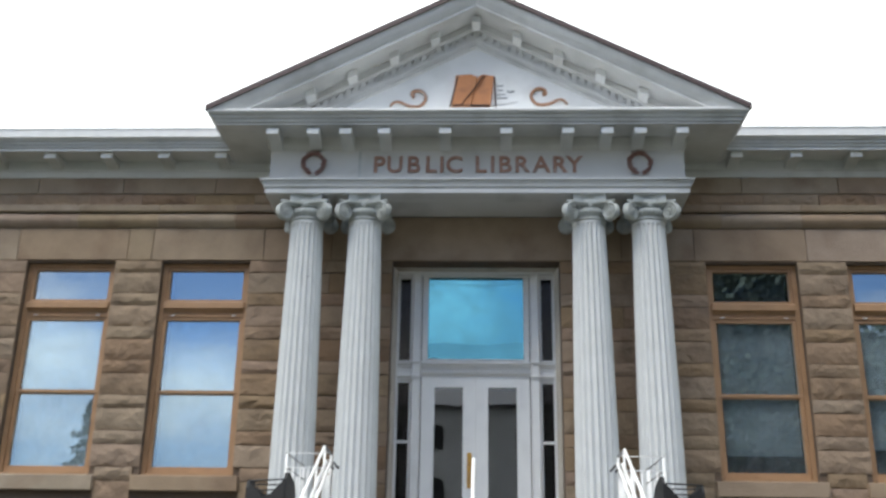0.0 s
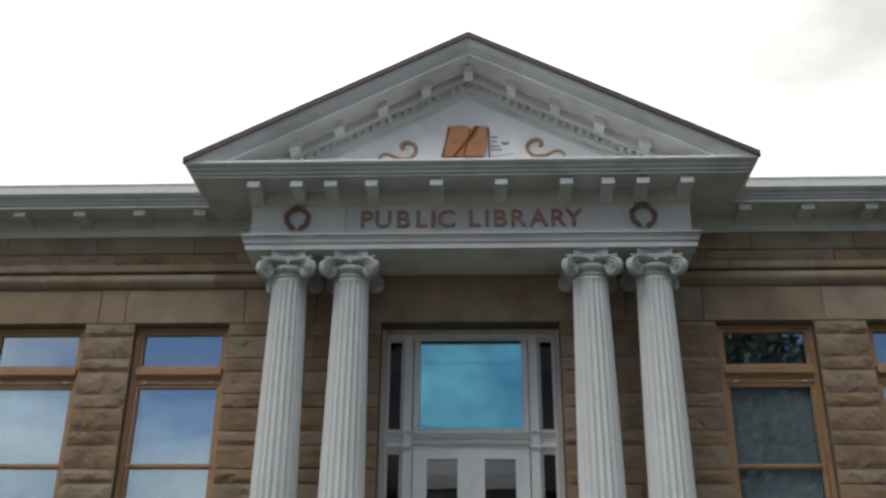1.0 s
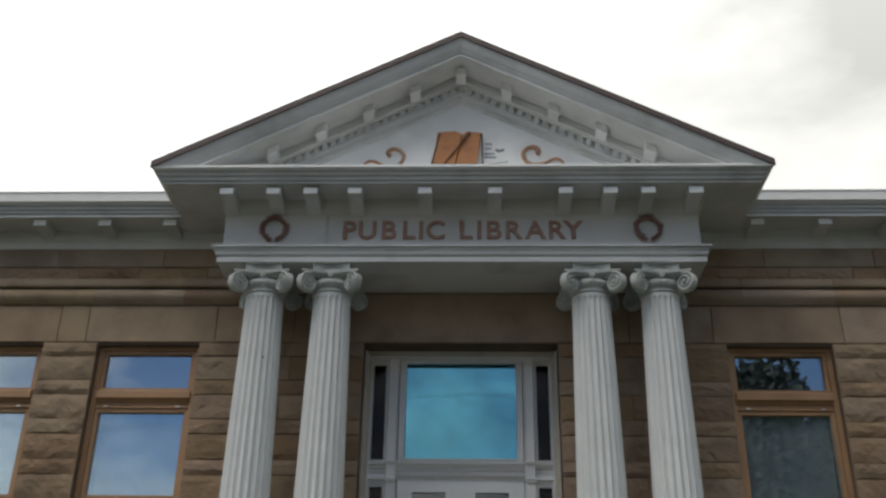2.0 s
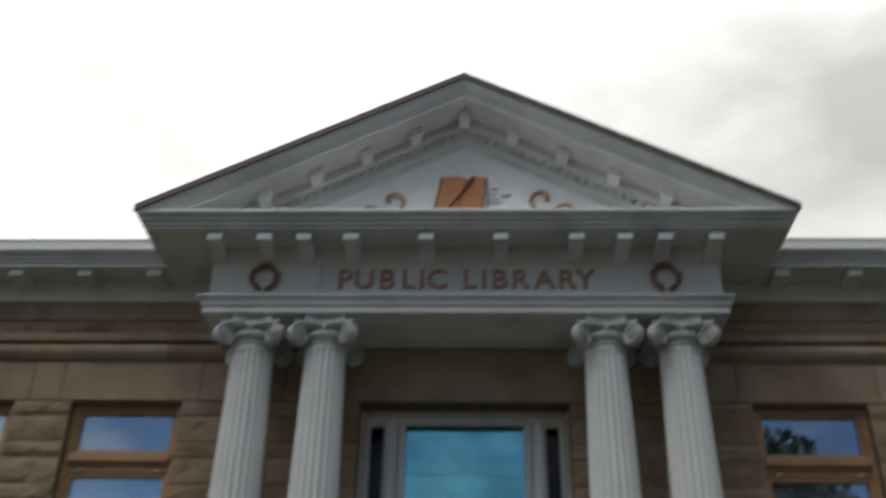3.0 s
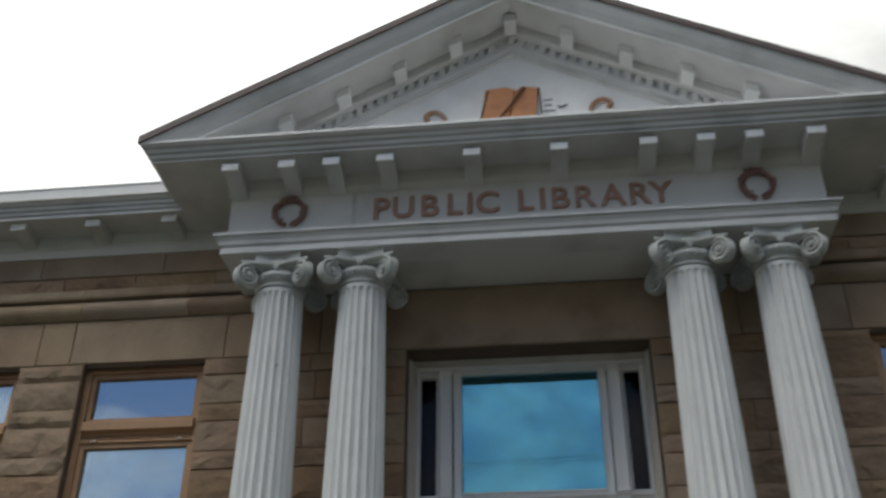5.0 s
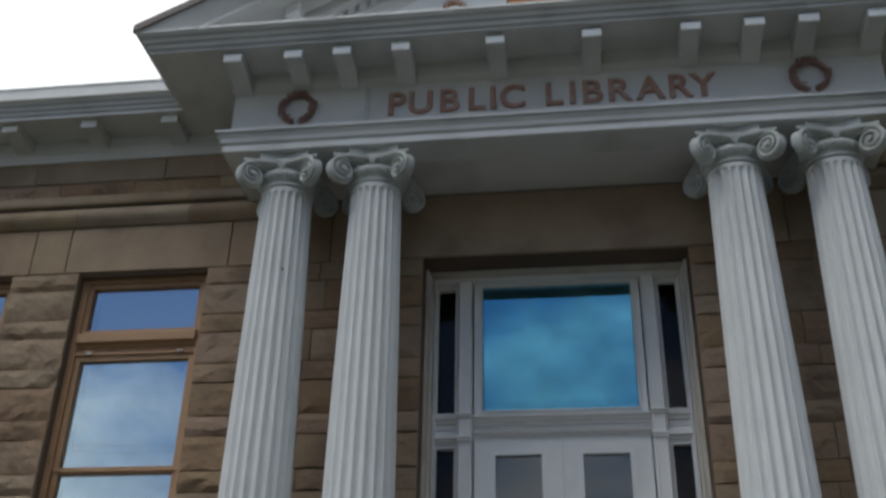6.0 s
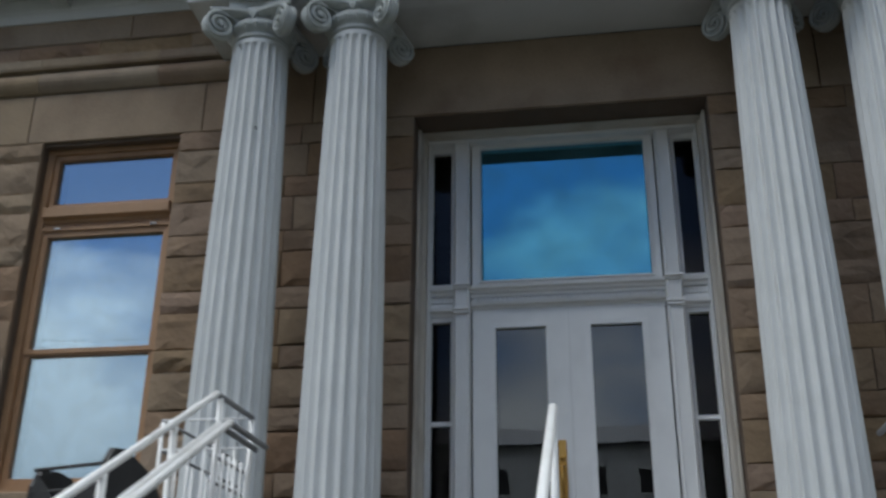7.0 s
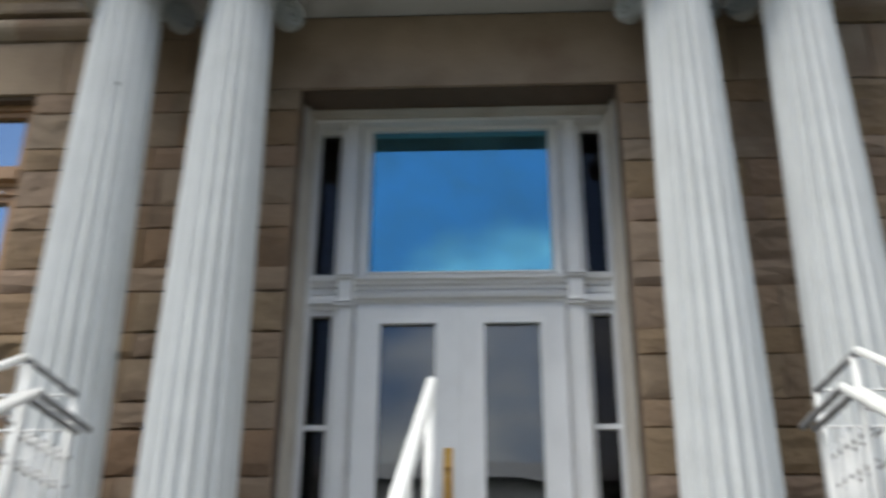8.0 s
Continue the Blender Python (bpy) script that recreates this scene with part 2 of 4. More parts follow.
NEEDLE = material("conifer_foliage", (0.03, 0.05, 0.028), 0.85, vary=0.4, scale=2, fine=12, bump=0.0)
SHINGLE = material("grey_roof_shingle", (0.26, 0.26, 0.27), 0.9, vary=0.15, scale=1)
SIDING = material("far_house_siding", (0.55, 0.55, 0.56), 0.8, vary=0.08, scale=1)
LIGHT = glass_material("transom_light_glass", 0.38, (0.8, 0.92, 1.0), (0.6, 0.65, 0.7))
GLASS = glass_material("filmed_glass", 0.42, (0.7, 0.87, 1.0), (0.9, 0.95, 0.96), (0.5, 0.56, 0.6), 0.14)
TRANSOM = glass_material("blue_filmed_glass", 0.62, (0.16, 0.53, 0.75), (0.3, 0.4, 0.5), (0.15, 0.36, 0.45), 0.32)
DARKPANE = glass_material("sidelight_glass", 0.0, (0.55, 0.53, 0.53), (0.42, 0.41, 0.41))
CLEAR = glass_material("plain_glass", 0.055, (0.95, 0.97, 1.0), (0.7, 0.73, 0.76))


# ---- mesh helpers ----
def part(name, bm, mat, parent=None, label="", smooth=False):
    me = bpy.data.meshes.new(name)
    bmesh.ops.recalc_face_normals(bm, faces=bm.faces)
    bm.to_mesh(me)
    bm.free()
    me.materials.append(mat)
    if smooth:
        me.shade_smooth()
    ob = new(name, me)
    ob.parent = parent
    if label:
        tagged(ob, label)
    return ob


def empty(name, x=0, y=0, z=0):
    ob = new(name)
    ob.matrix_basis = pose(x, y, z)
    ob.empty_display_size = 0.2
    return ob


def box(bm, x0, x1, y0, y1, z0, z1):
    v = [bm.verts.new((x, y, z)) for x in (x0, x1) for y in (y0, y1) for z in (z0, z1)]
    for f in ((0, 1, 3, 2), (4, 6, 7, 5), (0, 4, 5, 1), (2, 3, 7, 6), (0, 2, 6, 4), (1, 5, 7, 3)):
        bm.faces.new([v[i] for i in f])


def boxes(*all_sizes):
    bm = bmesh.new()
    for size in all_sizes:
        box(bm, *size)
    return bm


def bevelled(size, width):
    bm = boxes(size)
    bmesh.ops.bevel(bm, geom=bm.edges[:], offset=width, segments=1, affect="EDGES")
    return bm


def loft(bm, rings, closed=True, caps=True):
    """Skin rings of points, each a closed or open line of equal length."""
    vs = [[bm.verts.new(p) for p in ring] for ring in rings]
    n = len(vs[0])
    for a, b in zip(vs, vs[1:]):
        for i in range(n if closed else n - 1):
            j = (i + 1) % n
            bm.faces.new((a[i], a[j], b[j], b[i]))
    if caps and closed:
        bm.faces.new(vs[0])
        bm.faces.new(vs[-1][::-1])
    return vs


def along_x(profile, x0, x1):
    """A closed (y, z) profile drawn out along x."""
    bm = bmesh.new()
    loft(bm, [[(x, y, z) for y, z in profile] for x in (x0, x1)])
    return bm


def round_portico(profile, half, front, back=0.0):
    """A closed (out, z) profile led round three sides of the portico, with mitred corners."""
    bm = bmesh.new()
    stops = [(-half, back, -1, 0), (-half, front, -1, -1), (half, front, 1, -1), (half, back, 1, 0)]
    loft(bm, [[(x + sx * o, y + sy * o, z) for o, z in profile] for x, y, sx, sy in stops])
    return bm


def rake(profile, half, z_end, z_top, y):
    """A closed (forward, down) profile led up and down the two slopes."""
    bm = bmesh.new()
    loft(bm, [[(x, y - o, z + d) for o, d in profile] for x, z in ((-half, z_end), (0, z_top), (half, z_end))])
    return bm


def rake_cut(profile, half, z_end, z_top, y, level):
    """As rake(), but the lower ends run out on a level plane."""
    bm = bmesh.new()
    slope = (z_top - z_end) / half
    ends = [min(half, (z_top + d - level) / slope) for o, d in profile]
    loft(bm, [[(s * e, y - o, z_top + d - e * slope) for e, (o, d) in zip(ends if s else [0] * len(ends), profile)] for s in (-1, 0, 1)])
    return bm


def tube(bm, points, radius, sides=8, end_radius=None):
    pts = [Vector(p) for p in points]
    rings, last = [], None
    for i, p in enumerate(pts):
        d = (pts[min(i + 1, len(pts) - 1)] - pts[max(i - 1, 0)]).normalized()
        side = (d.cross(Vector((0, 0, 1))) if abs(d.z) < 0.95 else d.cross(Vector((1, 0, 0)))).normalized()
        if last is not None and side.dot(last) < 0:
            side = -side
        last = side
        up = side.cross(d)
        r = radius if end_radius is None else radius + (end_radius - radius) * i / (len(pts) - 1)
        rings.append([p + r * (math.cos(a) * side + math.sin(a) * up) for a in (2 * math.pi * k / sides for k in range(sides))])
    loft(bm, rings)


def wall_with_holes(x0, x1, z0, z1, y0, y1, holes):
    """A wall in the plane of x and z with openings that go through it."""
    bm = bmesh.new()
    xs = sorted({x0, x1, *(h[0] for h in holes), *(h[1] for h in holes)})
    zs = sorted({z0, z1, *(h[2] for h in holes), *(h[3] for h in holes)})
    solid = {}
    for i in range(len(xs) - 1):
        for k in range(len(zs) - 1):
            cx, cz = (xs[i] + xs[i + 1]) / 2, (zs[k] + zs[k + 1]) / 2
            solid[i, k] = not any(h[0] < cx < h[1] and h[2] < cz < h[3] for h in holes)
    made = {}

    def v(*p):
        if p not in made:
            made[p] = bm.verts.new(p)
        return made[p]

    for (i, k), full in solid.items():
        if not full:
            continue
        a, b, c, d = xs[i], xs[i + 1], zs[k], zs[k + 1]
        for y in (y0, y1):
            bm.faces.new((v(a, y, c), v(b, y, c), v(b, y, d), v(a, y, d)))
        for (ni, nk), (p, q) in (((i - 1, k), ((a, c), (a, d))), ((i + 1, k), ((b, c), (b, d))), ((i, k - 1), ((a, c), (b, c))), ((i, k + 1), ((a, d), (b, d)))):
            if not solid.get((ni, nk), False):
                bm.faces.new((v(p[0], y0, p[1]), v(p[0], y1, p[1]), v(q[0], y1, q[1]), v(q[0], y0, q[1])))
    return bm


# ---- main measures ----
FLOOR = 2.22                                    # porch floor
W_IN = ((3.29, 4.582), (5.277, 6.591))          # window openings
W_SILL, W_HEAD = 3.17, 6.235
D_HALF, D_HEAD = 1.206, 6.264
END = 9.6                                       # half length of the front
GROUND = 0.55

# ---- ground and path ----


def ground_height(y):
    t = min(max((y + 14.0) / 7.6, 0.0), 1.0)
    return GROUND * t


bm = bmesh.new()
lines = (-2500, -60, -14, -12, -10, -8, -6.4, 0, 30, 2500)
loft(bm, [[(x, y, ground_height(y)) for x in (-2500, -40, -8, 8, 40, 2500)] for y in lines], closed=False)
tagged(part("ground", bm, LAWN), "short green lawn round the library", "ground", kind="structure")
bm = bmesh.new()
loft(bm, [[(-1.7, y, ground_height(y) + 0.02), (1.7, y, ground_height(y) + 0.02), (1.7, y, ground_height(y) - 0.1), (-1.7, y, ground_height(y) - 0.1)] for y in (-24, -14, -12, -10, -8, -6.4, -5.32)])
tagged(part("pavement", bm, PATH), "grey concrete path that rises to the steps", "path", kind="structure")

# ---- walls ----
HOLES = [(-D_HALF, D_HALF, FLOOR, D_HEAD)]
for a, b in W_IN:
    HOLES += [(a, b, W_SILL, W_HEAD), (-b, -a, W_SILL, W_HEAD)]
wall_front = tagged(part("wall_front", wall_with_holes(-END, END, 0.3, 7.9, 0.02, 0.6, HOLES), MORTAR), "brown sandstone front wall with recessed dark joints", "wall", kind="structure")
for side, sx in (("west", -1), ("east", 1)):
    tagged(part("wall_" + side, boxes((sx * END - (0.5 if sx > 0 else 0), sx * END + (0 if sx > 0 else 0.5), 0.6, 12, 0.3, 7.9)), SMOOTH), "brown sandstone side wall", "wall", kind="structure")
tagged(part("wall_back", boxes((-END, END, 12, 12.5, 0.3, 7.9)), SMOOTH), "brown sandstone back wall", "wall", kind="structure")
tagged(part("floor", boxes((-END + 0.5, END - 0.5, 0.6, 12, FLOOR - 0.2, FLOOR)), INSIDE), "library floor, coloured dark for the dim room", "floor", kind="structure")
tagged(part("ceiling", boxes((-END + 0.5, END - 0.5, 0.6, 12, 7.0, 7.2)), INSIDE), "ceiling, coloured dark for the dim room", "ceiling", kind="structure")
tagged(part("wall_inside", boxes((-END + 0.5, END - 0.5, 4.5, 4.7, FLOOR, 7.0)), INSIDE), "inner wall, coloured dark for the dim room", "wall", kind="structure")

# ---- portico: architrave, frieze, cornice, pediment ----
portico = tagged(empty("portico", 0, 0, FLOOR), "grey painted wooden portico with pediment and lettered frieze", "portico")
P0 = Matrix.Translation((0, 0, -FLOOR))


def portico_part(name, bm, mat, label="", smooth=False, under=None):
    ob = part(name, bm, mat, under or portico, label, smooth)
    if under is None:
        ob.matrix_basis = P0
    return ob


FX, FY = 2.90, -0.889
portico_part("architrave", round_portico([(-0.30, 6.945), (0.04, 6.945), (0.04, 7.005), (0.022, 7.008), (0.022, 7.02), (0.056, 7.035), (0.066, 7.07), (0.09, 7.1), (0.075, 7.106), (0.075, 7.118), (0.107, 7.122), (0.107, 7.147), (-0.30, 7.147)], FX, FY, 0.0), TRIM)
portico_part("soffit", boxes((-2.6, 2.6, -0.6, 0.0, 6.95, 7.0)), TRIM, "plain grey soffit panel")
portico_part("frieze", round_portico([(-0.25, 7.147), (0, 7.147), (0, 7.60), (0.02, 7.62), (0.045, 7.66), (0.06, 7.787), (-0.25, 7.787)], FX, FY, 0.0), FRIEZE, "pale grey frieze board")
portico_part("frieze_joint", boxes((-1.65, -1.61, FY - 0.01, FY, 7.15, 7.6)), CAPITAL, "narrow weathered grey cover strip")
CX, CY = 3.71, -1.476
OUT = CX - FX
portico_part("cornice", round_portico([(-0.25, 7.787), (OUT - 0.145, 7.787), (OUT - 0.143, 7.785), (OUT - 0.12, 7.785), (OUT - 0.12, 7.8), (OUT - 0.135, 7.803), (OUT - 0.135, 7.812), (OUT - 0.1, 7.82), (OUT - 0.085, 7.85), (OUT - 0.098, 7.853), (OUT - 0.098, 7.86), (OUT - 0.066, 7.868), (OUT - 0.048, 7.895), (OUT - 0.06, 7.898), (OUT - 0.06, 7.904), (OUT - 0.03, 7.912), (OUT - 0.008, 7.934), (OUT, 7.938), (OUT, 7.957), (-0.25, 7.985)], FX, CY + OUT, 0.0), TRIM)


def bracket(width, length, depth, nose, neck):
    """A modillion: a square nose under a small neck, its underside curved and deeper towards the wall."""
    bm = bmesh.new()
    prof = [(0, 0), (-length + 0.035, 0), (-length + 0.035, -neck), (-length, -neck - 0.004), (-length, -neck - nose), (-length * 0.93, -neck - nose)]
    for i in range(1, 7):
        u = i / 6
        prof.append((-length * 0.93 * (1 - u), -neck - nose * 0.94 - (depth - nose * 0.94) * (0.5 - 0.5 * math.cos(math.pi * u)) ** 1.6))
    loft(bm, [[(x, y, z) for y, z in prof] for x in (-width / 2, width / 2)])
    return bm


def nose_plate(width, height, reach, drop):
    """An added plate on a bracket's face; its white stands for light there."""
    return bevelled((-width / 2, width / 2, -reach - 0.014, -reach + 0.004, -drop - height, -drop), 0.004)


MODS = (0.42, 1.264, 1.798, 2.246, 2.812)
def add_nose(bracket_ob, mesh, reach, height, drop):
    """Put the whitened plate on a bracket; the first call makes the mesh that the others share."""
    if mesh is None:
        return part("nose", nose_plate(0.169, height, reach, drop), NOSE, bracket_ob, "bracket end plate, whitened for the light on its front").data
    tagged(new("nose", mesh), "bracket end plate, whitened for the light on its front").parent = bracket_ob
    return mesh


modillion_mesh = nose_mesh = None
for x in (*(-m for m in MODS), *MODS):
    if modillion_mesh is None:
        ob = portico_part("modillion", bracket(0.165, 0.45, 0.17, 0.08, 0.03), TRIM)
        modillion_mesh = ob.data
    else:
        ob = new("modillion", modillion_mesh)
        ob.parent = portico
    ob.matrix_basis = P0 @ pose(x, FY + 0.04, 7.786)
    nose_mesh = add_nose(ob, nose_mesh, 0.45, 0.082, 0.034)
# Added pale sheet, hidden from below, that bounces light up into the gable.
portico_part("ledge_flashing", boxes((-CX + 0.05, CX - 0.05, CY + 0.03, FY, 7.976, 7.99)), FLASH, "unseen pale sheet added on the cornice ledge to bounce light")

Z_TIP, Z_TOP = 8.032, 9.953
SLOPE = (Z_TOP - Z_TIP) / CX
portico_part("raking_cornice", rake_cut([(0.0, -0.06), (0.0, -0.095), (-0.006, -0.104), (-0.02, -0.15), (-0.045, -0.2), (-0.051, -0.205), (-0.085, -0.262), (-0.098, -0.265), (-0.098, -0.272), (-0.085, -0.276), (-0.085, -0.31), (-0.11, -0.314), (-0.11, -0.292), (-0.60, -0.292), (-0.60, -0.06)], CX, Z_TIP, Z_TOP, CY, 7.958), TRIM)
portico_part("roof", rake([(0.022, 0.0), (0.022, -0.086), (-0.02, -0.086), (-0.02, -0.05), (-6.0, -0.05), (-6.0, 0.0)], CX + 0.015, Z_TIP - 0.015 * SLOPE, Z_TOP, CY), ROOF, "brown metal roof edge")
# tympanum and its mouldings
bm = bmesh.new()
loft(bm, [[(-3.0, y, 7.98), (3.0, y, 7.98), (3.0, y, 8.05), (0.0, y, 9.62), (-3.0, y, 8.05)] for y in (FY, FY + 0.1)])
portico_part("tympanum", bm, TYMPAN, "pale grey gable panel")
portico_part("inner_moulding", rake([(0.0, -0.621), (0.04, -0.621), (0.04, -0.64), (0.02, -0.648), (0.028, -0.675), (0.012, -0.7), (0.0, -0.705)], 2.75, Z_TOP - 2.75 * SLOPE, Z_TOP, FY), TRIM)
portico_part("dentil_board", rake([(0.0, -0.3), (0.09, -0.3), (0.09, -0.4), (0.07, -0.415), (0.055, -0.42), (0.055, -0.45), (0.004, -0.452), (0.004, -0.545), (0.05, -0.548), (0.05, -0.6), (0.03, -0.618), (0.0, -0.62)], 3.0, Z_TOP - 3.0 * SLOPE, Z_TOP, FY), TRIM)
bm = boxes((-0.034, 0.034, -0.052, -0.002, -0.547, -0.452))
first = portico_part("dentil", bm, TRIM)
first.matrix_basis = P0 @ pose(-2.6, FY, Z_TOP - 2.6 * SLOPE)
for i in range(-24, 25):
    x = 0.108 * i
    if i != -24:
        ob = new("dentil", first.data)
        ob.parent = portico
        ob.matrix_basis = P0 @ pose(x, FY, Z_TOP - abs(x) * SLOPE)
    else:
        first.matrix_basis = P0 @ pose(x, FY, Z_TOP - abs(x) * SLOPE)
slant = {}
for s in (-1, 0, 1):
    bm = bracket(0.125, 0.22, 0.112, 0.105, 0.002)
    for v in bm.verts:
        v.co.z += -s * v.co.x * SLOPE if s else -abs(v.co.x) * SLOPE
    slant[s] = bm
for i in range(-4, 5):
    x = 0.588 * i
    s = (i > 0) - (i < 0)
    if isinstance(slant[s], bmesh.types.BMesh):
        # The paler panel colour puts the light on these bracket ends into the paint.
        ob = portico_part("raking_modillion", slant[s], TYMPAN)
        slant[s] = ob.data
    else:
        ob = new("raking_modillion", slant[s])
        ob.parent = portico
    ob.matrix_basis = P0 @ pose(x, FY - 0.06, Z_TOP - abs(x) * SLOPE - 0.293)

# letters of the frieze
LETTERS = [("P", -1.36), ("U", -1.135), ("B", -0.875), ("L", -0.63), ("I", -0.475), ("C", -0.30), ("L", 0.065), ("I", 0.235), ("B", 0.405), ("R", 0.64), ("A", 0.915), ("R", 1.165), ("Y", 1.375)]
for ch, x in LETTERS:
    cu = bpy.data.curves.new("letter", "FONT")
    cu.body, cu.align_x, cu.size, cu.extrude, cu.bevel_depth, cu.bevel_resolution = ch, "CENTER", 0.345, 0.008, 0.007, 0
    tmp = bpy.data.objects.new("letter", cu)
    me = bpy.data.meshes.new_from_object(tmp)
    bpy.data.objects.remove(tmp)
    me.materials.clear()
    me.materials.append(LETTER)
    ob = tagged(new("letter", me), "red-brown painted raised letter " + ch)
    ob.parent = portico
    ob.matrix_basis = P0 @ pose(x, FY - 0.008, 7.272, 90, 0, 0)

# wreaths on the frieze
wreath = None
for sx in (-1, 1):
    bm = bmesh.new()
    rnd = random.Random(5)
    ring = [(0.148 * math.sin(a), 0, 0.148 * math.cos(a)) for a in (radians(-168 + 10.5 * i) for i in range(33))]
    tube(bm, ring, 0.027, 6)
    for i in range(62):
        a = radians(-168 + 336 * i / 61)
        r = 0.148 + rnd.uniform(-0.032, 0.034)
        c = Vector((r * math.sin(a), rnd.uniform(-0.035, -0.012), r * math.cos(a)))
        d = Vector((math.cos(a), rnd.uniform(-0.3, 0.3), -math.sin(a))) * (-1 if a > 0 else 1)
        d = (d + Vector((math.sin(a), 0, math.cos(a))) * rnd.uniform(-0.5, 0.7)).normalized() * 0.032
        w = Vector((0, -1, 0)).cross(d).normalized() * 0.014
        vs = [bm.verts.new(p) for p in (c - d, c + w, c + d, c - w)]
        top = bm.verts.new(c + Vector((0, -0.012, 0)))
        for k in range(4):
            bm.faces.new((vs[k], vs[(k + 1) % 4], top))
    ob = portico_part("wreath", bm, RUST, "red-brown laurel wreath open at the bottom")
    ob.matrix_basis = P0 @ pose(sx * 2.281, FY - 0.02, 7.40)

# book, quill and scrolls in the gable
book = tagged(empty("book_relief", 0, FY, 8.2), "orange-brown carved open book with quill on the gable", "relief")
BK = Matrix.Translation((0, -FY, -8.2))


def slab(pts, y0, y1):
    bm = bmesh.new()
    loft(bm, [[(x, y, z) for x, z in pts] for y in (y0, y1)])
    bmesh.ops.bevel(bm, geom=bm.edges[:], offset=0.008, segments=1, affect="EDGES")
    return bm


def book_part(name, bm, mat, label=""):
    ob = part(name, bm, mat, book, label)
    ob.matrix_basis = BK
    return ob


book_part("page", slab([(-0.355, 8.22), (-0.09, 8.2), (0.02, 8.75), (-0.08, 8.79), (-0.2, 8.765), (-0.293, 8.77)], FY - 0.07, FY), BOOK)
book_part("page", slab([(-0.085, 8.2), (0.195, 8.22), (0.261, 8.77), (0.16, 8.765), (0.1, 8.795), (0.025, 8.75)], FY - 0.06, FY), BOOK)
bm = bmesh.new()
tube(bm, [(-0.24, FY - 0.08, 8.25), (-0.13, FY - 0.085, 8.4), (-0.01, FY - 0.085, 8.56), (0.07, FY - 0.08, 8.7), (0.11, FY - 0.08, 8.75)], 0.007, 6, 0.018)
book_part("quill", bm, QUILL, "thin dark brown quill")
for x0, x1, z in ((-0.352, 0.19, 8.245), (-0.335, 0.185, 8.285)):
    book_part("page_edge", boxes((x0, x1, FY - 0.078, FY - 0.04, z - 0.007, z + 0.007)), DARKLINE, "dark line along the lower page edges")
for sx in (-1, 1):
    bm = bmesh.new()
    tube(bm, [(sx * 0.305 - 0.045 + 0.02 * sx, FY - 0.066, 8.26), (sx * 0.265, FY - 0.066, 8.74)], 0.012, 6)
    book_part("cover_edge", bm, DARKLINE, "dark cover edge")
for x0, x1, z in ((0.31, 0.40, 8.628), (0.31, 0.39, 8.558), (0.298, 0.425, 8.483), (0.303, 0.451, 8.43)):
    book_part("stroke", boxes((x0, x1, FY - 0.008, FY, z - 0.007, z + 0.007)), INK, "short blue-grey painted stroke")
bm = bmesh.new()
tube(bm, [(0.45, FY - 0.01, 8.545), (0.48, FY - 0.01, 8.515), (0.51, FY - 0.01, 8.53), (0.547, FY - 0.01, 8.54)], 0.012, 6)
book_part("tick", bm, INK, "small blue-grey painted mark")
bm = bmesh.new()
tube(bm, [(0.222, FY - 0.004, 8.317), (0.4, FY - 0.004, 8.335), (0.599, FY - 0.004, 8.369)], 0.01, 6)
book_part("pen_line", bm, TRIM, "thin grey painted line")
CURL = ((0.0, 0.0), (-0.03, 0.03), (-0.02, 0.075), (0.04, 0.105), (0.12, 0.08), (0.17, 0.005), (0.15, -0.08), (0.085, -0.145), (-0.01, -0.155), (-0.11, -0.13), (-0.19, -0.085), (-0.26, -0.075), (-0.315, -0.11), (-0.345, -0.16))
for sx, x0, z0 in ((-1, -0.89, 8.445), (1, 0.96, 8.47)):
    bm = bmesh.new()
    fine = []
    for i in range(len(CURL) - 1):
        p0, p1, p2, p3 = (Vector(CURL[max(0, min(len(CURL) - 1, j))]) for j in (i - 1, i, i + 1, i + 2))
        for u in (0, 0.25, 0.5, 0.75):
            fine.append(0.5 * (2 * p1 + (p2 - p0) * u + (2 * p0 - 5 * p1 + 4 * p2 - p3) * u * u + (3 * p1 - p0 - 3 * p2 + p3) * u ** 3))
    tube(bm, [(x0 - sx * p.x, FY - 0.018, z0 + p.y) for p in fine], 0.028, 7, 0.018)
    tagged(part("scroll_relief", bm, SCROLL, None, "", True), "faded orange-brown carved scroll ornament on the gable", "relief", "gable scrolls")

